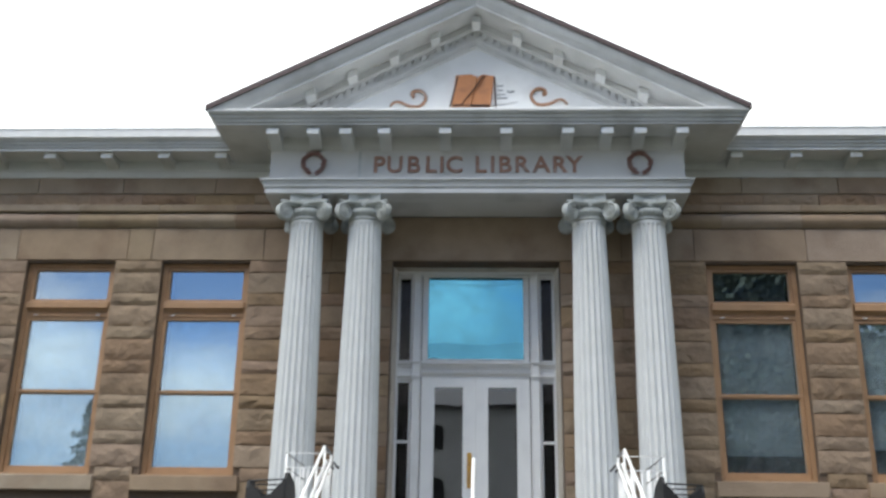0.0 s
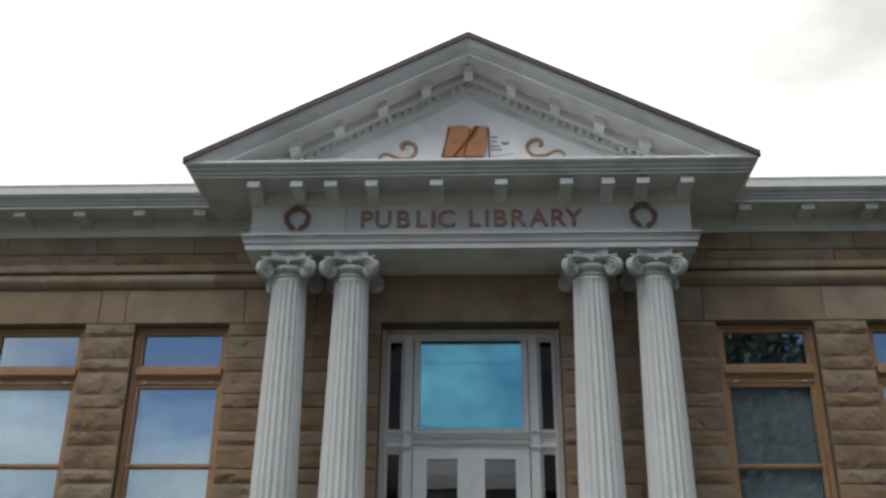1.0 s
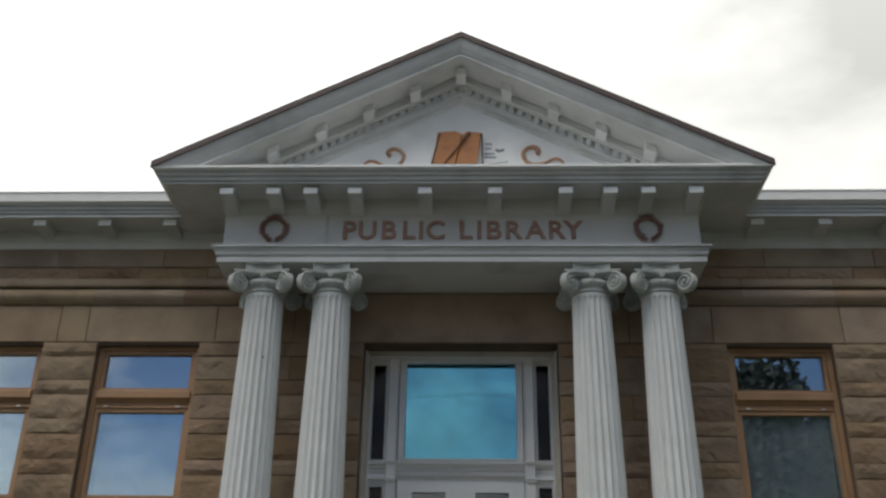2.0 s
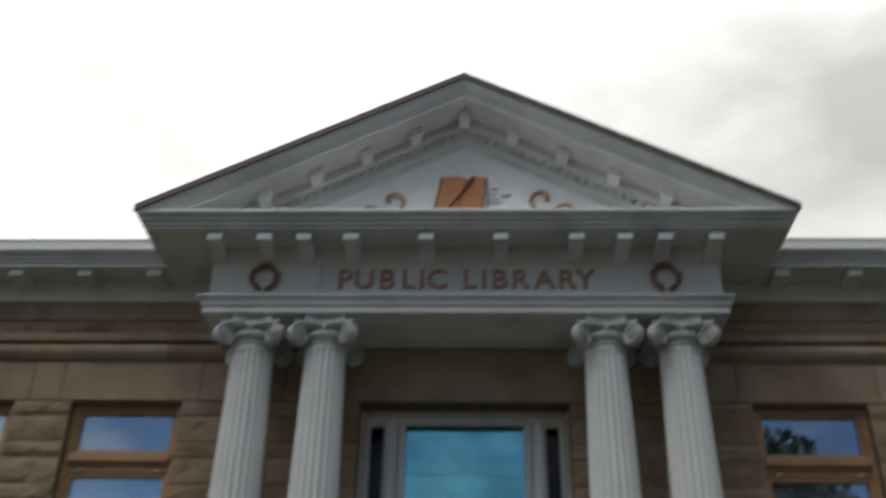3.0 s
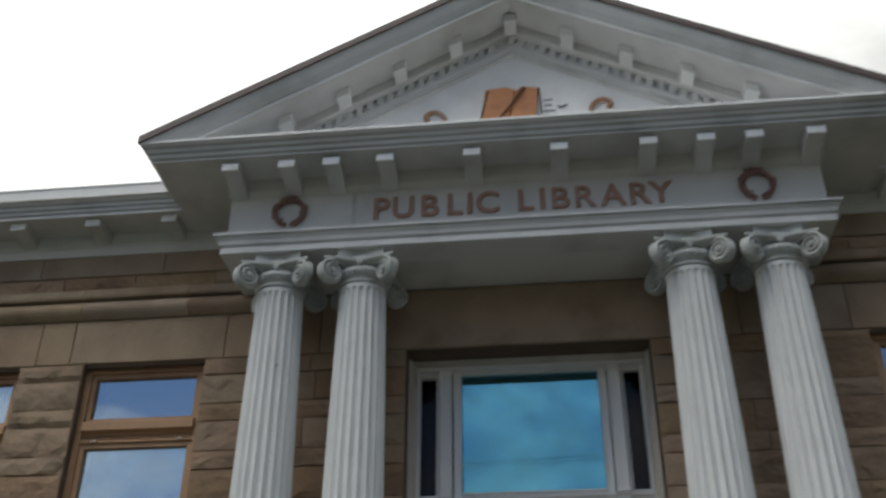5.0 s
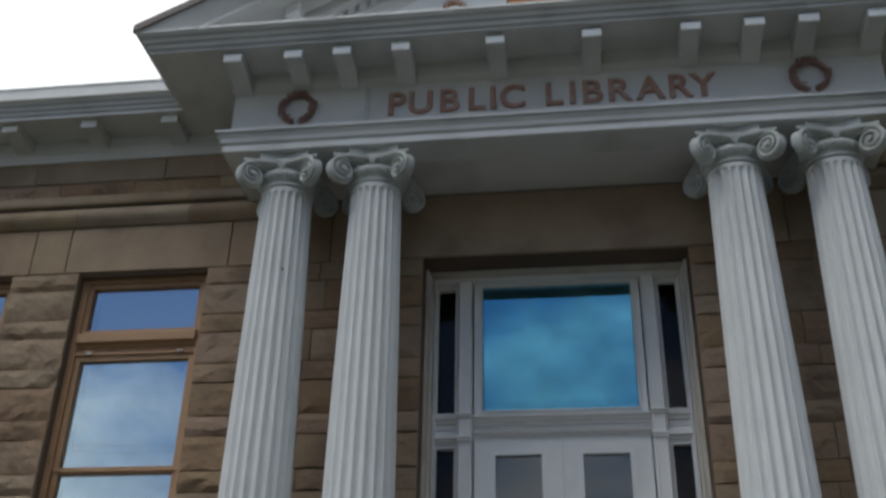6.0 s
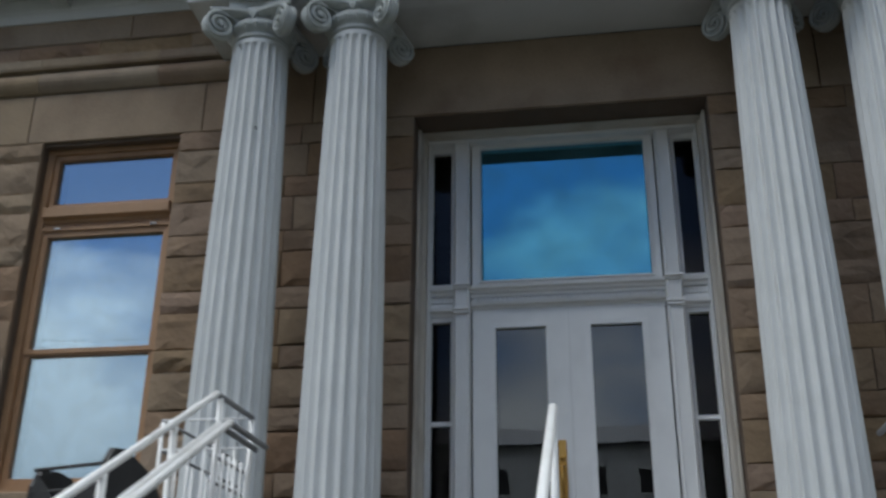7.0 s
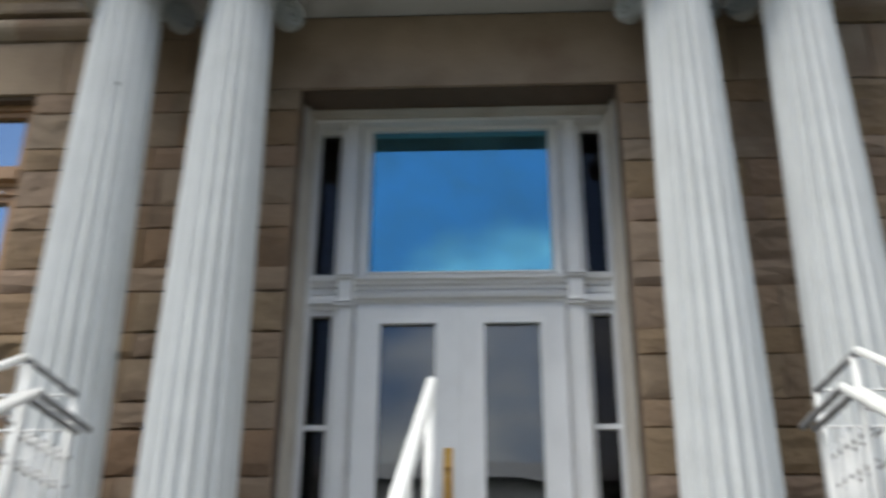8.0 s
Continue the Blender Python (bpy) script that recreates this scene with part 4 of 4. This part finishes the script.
def railing(s):
    rail = tagged(empty("stair_railing", s * 1.6, -2.4, FLOOR), "white enamelled pipe railing beside the entrance steps", "railing", "stair railings")
    m = Matrix.Translation((-s * 1.6, 2.4, -FLOOR))

    def rp(name, paths, r, mat=RAIL, label=""):
        bm = bmesh.new()
        for p in paths:
            tube(bm, [(s * x, y, z) for x, y, z in p], r, 10)
        ob = part(name, bm, mat, rail, label, True)
        ob.matrix_basis = m

    xa, xb = 1.632, 2.138
    rp("top_rail", [[(xa, FOOT_Y, slope_z(FOOT_Y, TOP_Z)), (xa, TOP_Y, TOP_Z)]], 0.017)
    rp("return_rail", [[(xa, TOP_Y, TOP_Z), (xa, BACK_Y, TOP_Z)]], 0.015, SHADERAIL, "return rail, its shaded underside put in as grey")
    for dz, r in ((0.0, 0.006), (-0.16, 0.006)):
        rp("cross_rail", [[(xa, BACK_Y, TOP_Z + dz), (xb, BACK_Y, TOP_Z + dz)]], r)
        rp("side_rail", [[(xb, BACK_Y, TOP_Z + dz), (xb, -0.95, TOP_Z + dz)]], 0.009, SHADERAIL, "side rail, its shaded underside put in as grey")
    for dz in (-0.29, -0.41):
        rp("lower_rail", [[(xa + 0.02, TOP_Y + 0.05, TOP_Z + dz), (xa + 0.02, BACK_Y, TOP_Z + dz)]], 0.009, SHADERAIL, "lower rail, its shaded underside put in as grey")
    for x, dz in ((1.60, -0.16), (1.545, -0.15)):
        rp("hand_rail", [[(x, FOOT_Y + 0.1, slope_z(FOOT_Y + 0.1, TOP_Z + dz)), (x, TOP_Y - 0.02, TOP_Z + dz)]], 0.019)
        rp("return_rail", [[(x, TOP_Y - 0.02, TOP_Z + dz), (x, BACK_Y, TOP_Z + dz - 0.01)]], 0.016, SHADERAIL, "return rail, its shaded underside put in as grey")
    for k in range(6):
        y = TOP_Y + 0.07 + 0.085 * k
        rp("baluster", [[(xa, y, FLOOR), (xa, y, TOP_Z - 0.26)]], 0.008)
    for y in (TOP_Y + 0.05, BACK_Y):
        rp("post", [[(xa, y, FLOOR), (xa, y, TOP_Z - 0.01)]], 0.015)
    for y in (BACK_Y, -1.05):
        rp("post", [[(xb, y, FLOOR), (xb, y, TOP_Z - 0.01)]], 0.011)
    for k in range(4):
        y = TOP_Y - 0.45 - 0.58 * k
        step = max(GROUND, FLOOR - RISE * math.ceil((STAIR_Y - y) / RUN))
        rp("post", [[(xa, y, step), (xa, y, slope_z(y, TOP_Z) - 0.01)]], 0.017)
    for k in range(3):
        y = TOP_Y - 0.2 - 0.8 * k
        rp("bracket", [[(xa, y, slope_z(y, TOP_Z) - 0.2), (1.545, y, slope_z(y, TOP_Z) - 0.17)]], 0.009)
    for k in range(5):
        y = BACK_Y + 0.23 * (k + 1)
        rp("baluster", [[(xb, y, FLOOR), (xb, y, TOP_Z - 0.16)]], 0.006)
    for k in range(5):
        x = xa + 0.085 * (k + 1)
        rp("baluster", [[(x, BACK_Y, FLOOR), (x, BACK_Y, TOP_Z - 0.16)]], 0.006)
    return rail


railing(-1)
railing(1)
centre = tagged(empty("centre_handrail", 0, -3.8, GROUND), "white enamelled pipe handrail in the middle of the steps", "railing")
cm = Matrix.Translation((0, 3.8, -GROUND))
bm = bmesh.new()
tube(bm, [(0.0, FOOT_Y, slope_z(FOOT_Y, 3.085)), (0.0, -2.74, slope_z(-2.74, 3.085))], 0.022, 10)
part("rail", bm, RAIL, centre, smooth=True).matrix_basis = cm
for y in (-2.85, -3.8, -4.75):
    step = max(GROUND, FLOOR - RISE * math.ceil((STAIR_Y - y) / RUN))
    bm = bmesh.new()
    tube(bm, [(0.0, y, step), (0.0, y, slope_z(y, 3.085) - 0.01)], 0.018, 10)
    part("post", bm, RAIL, centre, smooth=True).matrix_basis = cm

# ---- black stands on the porch ----


def stand(s):
    st = tagged(empty("porch_stand", s * 2.2, -2.72, FLOOR), "black enamelled open-fronted metal box on the stair block", "stand", "porch stands")
    outer, inner = 0.2 * s, -0.235 * s
    low_side = ((-0.2, 0.0), (0.2, 0.0), (0.2, 0.5), (0.14, 0.585), (0.0, 0.6), (-0.14, 0.585), (-0.2, 0.5))
    high_side = ((-0.37, 0.0), (0.2, 0.0), (0.2, 0.5), (0.1, 0.585), (-0.2, 0.66), (-0.32, 0.645), (-0.37, 0.58))
    for x, profile in ((outer, low_side), (inner, high_side)):
        bm = bmesh.new()
        loft(bm, [[(x + dx, y, z) for y, z in profile] for dx in (-0.014, 0.014)])
        part("side_panel", bm, BLACK, st)
    for y0, y1 in ((-0.19, -0.34), (0.19, 0.19)):
        bm = bmesh.new()
        loft(bm, [[(outer + (inner - outer) * u, y0 + (y1 - y0) * u + dy, z) for u, z in ((0.03, 0.02), (0.97, 0.02), (0.97, 0.58), (0.82, 0.52), (0.6, 0.42), (0.42, 0.4), (0.18, 0.5), (0.03, 0.56))] for dy in (-0.008, 0.008)])
        part("front_panel", bm, BLACK, st)
        for z in (0.575, 0.47):
            bm = bmesh.new()
            tube(bm, [(outer, y0, z), (inner, y1, z)], 0.009, 8)
            part("top_bar", bm, BLACK, st)
    part("base", boxes((-0.222, 0.222, -0.3, 0.19, 0.0, 0.02)), BLACK, st)


stand(-1)
stand(1)

# ---- trees and a house across the street, seen in the panes ----


def blob_leaves(bm, rnd, centre, size, count, leaf):
    for _ in range(count):
        d = Vector((rnd.gauss(0, 1), rnd.gauss(0, 1), rnd.gauss(0, 1)))
        d = d.normalized() * size * rnd.uniform(0.1, 1.0)
        c = centre + d
        a = Vector((rnd.uniform(-1, 1), rnd.uniform(-1, 1), rnd.uniform(-1, 1))).normalized() * leaf
        b = a.orthogonal().normalized() * leaf * 0.6
        vs = [bm.verts.new(p) for p in (c - a, c + b, c + a, c - b)]
        bm.faces.new(vs)


def broad_tree(x, y, height, seed):
    rnd = random.Random(seed)
    tree = tagged(empty("street_tree", x, y, 0), "leafy street tree across the lawn", "tree", "street trees")
    bm = bmesh.new()
    tube(bm, [(0, 0, 0), (0.1, 0, height * 0.25), (0, 0.1, height * 0.55), (0.1, 0, height * 0.9)], 0.32, 9, 0.05)
    crown = bmesh.new()
    for k in range(17):
        a, u = k * 2.4, 0.32 + 0.62 * k / 17
        reach = height * 0.25 * math.sin(math.pi * min(0.95, u * 0.85 + 0.1))
        p = Vector((reach * math.cos(a), reach * math.sin(a), height * (u + 0.07)))
        tube(bm, [(0, 0, height * u * 0.85), p * 0.5 + Vector((0, 0, height * u * 0.48)), p], 0.09, 6, 0.015)
        blob_leaves(crown, rnd, p, height * rnd.uniform(0.12, 0.19), 1500, 0.26)
    part("trunk", bm, BARK, tree)
    part("crown", crown, LEAF, tree)
    return tree


def conifer(x, y, height, seed):
    rnd = random.Random(seed)
    tree = tagged(empty("conifer", x, y, 0), "dark pointed conifer across the lawn", "tree", "conifers")
    bm = bmesh.new()
    tube(bm, [(0, 0, 0), (0, 0, height * 0.5), (0, 0, height)], 0.2, 8, 0.02)
    crown = bmesh.new()
    for k in range(int(height * 9)):
        u = (k + rnd.random()) / (height * 9)
        z, reach, a = height * (0.1 + 0.88 * u), height * 0.23 * (1 - u) ** 0.85 * rnd.uniform(0.6, 1.1), k * 2.4
        for q in (0.35, 0.6, 0.85, 1.0):
            blob_leaves(crown, rnd, Vector((reach * q * math.cos(a), reach * q * math.sin(a), z - 0.2 * reach * q)), 0.16 + 0.1 * (1 - u), 9, 0.12)
    part("trunk", bm, BARK, tree)
    part("crown", crown, NEEDLE, tree)


big = broad_tree(12.2, -34.0, 17.0, 3)
second = broad_tree(19.0, -37.0, 13.5, 8)
spots = random.Random(21)
for x, y, size in ((9, -56, 0.8), (15, -58, 1.0), (24, -52, 1.05), (31, -50, 1.1), (40, -44, 1.1), (48, -34, 1.0), (55, -22, 1.0), (-4, -60, 0.95), (-12, -62, 0.8), (-21, -58, 0.65), (-30, -52, 0.62), (-39, -44, 0.65), (-47, -33, 0.7), (-54, -21, 0.8)):
    copy_thing(big if spots.random() < 0.5 else second, pose(x, y, 0, 0, 0, spots.uniform(0, 360)) @ Matrix.Scale(size, 4))
conifer(-17.8, -31.0, 10.4, 4)
conifer(-11.0, -36.0, 6.5, 6)
for x in (-34.0, 26.0):
    pole = tagged(empty("utility_pole", x, -24, 0), "brown wooden utility pole by the street", "utility pole", "utility poles")
    bm = bmesh.new()
    tube(bm, [(0, 0, 0), (0, 0, 6.5), (0, 0, 13.4)], 0.16, 9, 0.1)
    part("post", bm, BARK, pole)
    part("crossarm", boxes((-0.06, 0.06, -1.0, 1.0, 12.75, 12.9)), BARK, pole)
for dy, sag in ((-0.9, 0.5), (0.9, 0.9)):
    bm = bmesh.new()
    tube(bm, [(-34 + 60 * u, -24 + dy, 12.93 - 4 * sag * u * (1 - u)) for u in np.linspace(0, 1, 17)], 0.007, 5)
    tagged(part("power_line", bm, BLACK), "thin black power line between utility poles", "cable", "power lines")
house = tagged(empty("house", 0, -46, 0), "grey four-storey house across the street", "house")
part("wall", boxes((-9, 9, -4, 4, 0, 12.2)), SIDING, house)
bm = bmesh.new()
loft(bm, [[(x, -4.5, 12.2), (x, 0, 14.0), (x, 4.5, 12.2)] for x in (-9.4, 9.4)])
part("roof", bm, SHINGLE, house)
for z in (1.0, 3.9, 6.8, 9.7):
    for x in (-7.2, -4.8, -2.4, 0, 2.4, 4.8, 7.2):
        w = part("window", boxes((x - 0.5, x + 0.5, 3.98, 4.05, z, z + 1.4)), DOORWHITE, house)
        part("pane", boxes((x - 0.42, x + 0.42, 4.05, 4.06, z + 0.08, z + 1.32)), BLACK, w)

# ---- stones of the front wall ----
stone_rnd = random.Random(11)
stone_cache = {}


def rock_mesh(w, h):
    """A rock-faced block w by h, its face roughly split and standing proud of its drafted edges."""
    key = (round(w, 2), round(h, 2), stone_rnd.randrange(4))
    if key in stone_cache:
        return stone_cache[key]
    bm = bmesh.new()
    nx, nz = max(4, min(10, round(w / 0.075))), 4 if h > 0.25 else 3
    grid = []
    under = stone_rnd.choice((0.0, 0.006, 0.014, 0.024))         # some faces break back along the bed
    lean, roll = stone_rnd.uniform(-0.012, 0.012), stone_rnd.uniform(-0.01, 0.012)
    scoop, ridge = stone_rnd.uniform(0.1, 0.9), stone_rnd.uniform(0.3, 0.5)
    for k in range(nz + 1):
        row = []
        for i in range(nx + 1):
            u, q = i / nx, k / nz
            edge = i in (0, nx) or k in (0, nz)
            jx = 0 if i in (0, nx) else stone_rnd.uniform(-0.34, 0.34) / nx
            jz = 0 if k in (0, nz) else stone_rnd.uniform(-0.3, 0.3) / nz
            chip = stone_rnd.uniform(0.0, 0.016) * (1 if k == 0 else -0.5) if k in (0, nz) and 0 < i < nx else 0.0
            out = 0.014 + stone_rnd.uniform(0.0, 0.008) if edge else 0.024 + stone_rnd.uniform(-0.006, 0.006)
            out += lean * (u - 0.5) + roll * (q - 0.5) - 0.016 * math.exp(-((u - scoop) / 0.14) ** 2) * (q < 0.6)
            if q < ridge:
                out -= under * (1 - q / ridge)
            row.append(bm.verts.new(((u + jx - 0.5) * w, -out, (q + jz - 0.5) * h + chip)))
        grid.append(row)
    for k in range(nz):
        for i in range(nx):
            f = (grid[k][i], grid[k][i + 1], grid[k + 1][i + 1], grid[k + 1][i])
            if stone_rnd.random() < 0.5:
                bm.faces.new((f[0], f[1], f[2]))
                bm.faces.new((f[0], f[2], f[3]))
            else:
                bm.faces.new((f[0], f[1], f[3]))
                bm.faces.new((f[1], f[2], f[3]))
    back = [bm.verts.new((x * w / 2, 0.05, z * h / 2)) for x, z in ((-1, -1), (1, -1), (1, 1), (-1, 1))]
    rim = [[grid[0][i] for i in range(nx + 1)], [grid[k][nx] for k in range(nz + 1)], [grid[nz][i] for i in range(nx, -1, -1)], [grid[k][0] for k in range(nz, -1, -1)]]
    for e, line in enumerate(rim):
        bm.faces.new([*line, back[(e + 1) % 4], back[e]])
    me = bpy.data.meshes.new("stone")
    bmesh.ops.recalc_face_normals(bm, faces=bm.faces)
    bm.to_mesh(me)
    bm.free()
    me.materials.append(STONE)
    stone_cache[key] = me
    return me


def put(mesh, m, name="stone"):
    ob = new(name, mesh)
    ob.parent = wall_front
    ob.matrix_basis = m


def smooth_stone(x0, x1, z0, z1, front):
    bm = bevelled((x0 + 0.004, x1 - 0.004, front, 0.06, z0 + 0.004, z1 - 0.004), 0.006)
    part("stone", bm, SMOOTH, wall_front)


# rock-faced courses, tall and low in turn
COURSES, z, tall = [], 6.262, False
while z > 0.9:
    hgt = 0.308 if tall else 0.188
    COURSES.append((z - hgt, z))
    z -= hgt
    tall = not tall
G = 0.009
for n, (z0, z1) in enumerate(COURSES):
    free = [(-END, END)]
    cuts = [(a, b) for a, b, lo, hi in HOLES if z0 < hi - 0.06 and z1 > lo + 0.04]
    if z0 < W_SILL - 0.06 and z1 > 3.03:
        cuts += [(s * c - 0.74, s * c + 0.74) for s in (-1, 1) for c in (3.936, 5.934)]
    if z1 < FLOOR + 0.05:
        cuts.append((-2.95, 2.95))
    for a, b in sorted(cuts):
        nxt = []
        for p, q in free:
            if a > p and b < q:
                nxt += [(p, a), (b, q)]
            elif a <= p < b < q:
                nxt.append((b, q))
            elif p < a < q <= b:
                nxt.append((p, a))
            elif not (a <= p and q <= b):
                nxt.append((p, q))
        free = nxt
    for p, q in free:
        length = q - p
        count = max(1, round(length / (0.9 if z1 - z0 > 0.25 else 1.0)))
        weights = [1 + stone_rnd.uniform(-0.22, 0.22) for _ in range(count)]
        if count > 2 and n % 2:
            weights[0] *= 0.6
        x = p
        for wgt in weights:
            w = length * wgt / sum(weights)
            put(rock_mesh(w - G, z1 - z0 - G), pose(x + w / 2, 0, (z0 + z1) / 2))
            x += w

# dressed lintel course, roll moulding and frieze stones
for s in (-1, 1):
    xs = [2.1, 3.1, 4.75, 5.12, 6.76, 7.3, 8.5, END] if s < 0 else [2.1, 3.14, 4.74, 6.55, 7.6, 8.7, END]
    for a, b in zip(xs, xs[1:]):
        smooth_stone(*sorted((s * a, s * b)), 6.264, 6.765, -0.012)
    xs = [2.62, 3.55, 4.7, 5.9, 7.2, 8.4, END]
    for a, b in zip(xs, xs[1:]):
        x0, x1 = sorted((s * a, s * b))
        prof = [(0.06, 6.769)] + [(-0.02 - 0.075 * math.sin(math.pi * u), 6.769 + 0.225 * u) for u in (0.02, 0.12, 0.25, 0.4, 0.55, 0.7, 0.85, 0.98)] + [(0.06, 6.994)]
        part("stone", along_x(prof, x0 + 0.003, x1 - 0.003), SMOOTH, wall_front)
        part("stone", along_x([(0.06, 7.008), (-0.075, 7.008), (-0.085, 7.03), (-0.085, 7.105), (-0.06, 7.118), (0.06, 7.118)], x0 + 0.003, x1 - 0.003), SMOOTH, wall_front)
    xs = [2.62, 3.3, 4.2, 5.0, 5.8, 6.9, 7.7, 8.8, END]
    for a, b in zip(xs, xs[1:]):
        x0, x1 = sorted((s * a, s * b))
        put(rock_mesh(x1 - x0 - 0.008, 0.18), pose((x0 + x1) / 2, 0.012, 7.216))
    xs = [2.62, 3.9, 5.3, 6.6, 8.0, END]
    for a, b in zip(xs, xs[1:]):
        x0, x1 = sorted((s * a, s * b))
        smooth_stone(x0, x1, 7.312, 7.58, -0.012)
    x0, x1 = sorted((s * 1.5, s * 2.1))
    smooth_stone(x0, x1, 6.264, 6.94, -0.01)
    x0, x1 = sorted((s * 2.1, s * 2.62))
    smooth_stone(x0, x1, 6.768, 6.94, -0.01)
smooth_stone(-1.5, 1.5, 6.266, 6.94, -0.014)
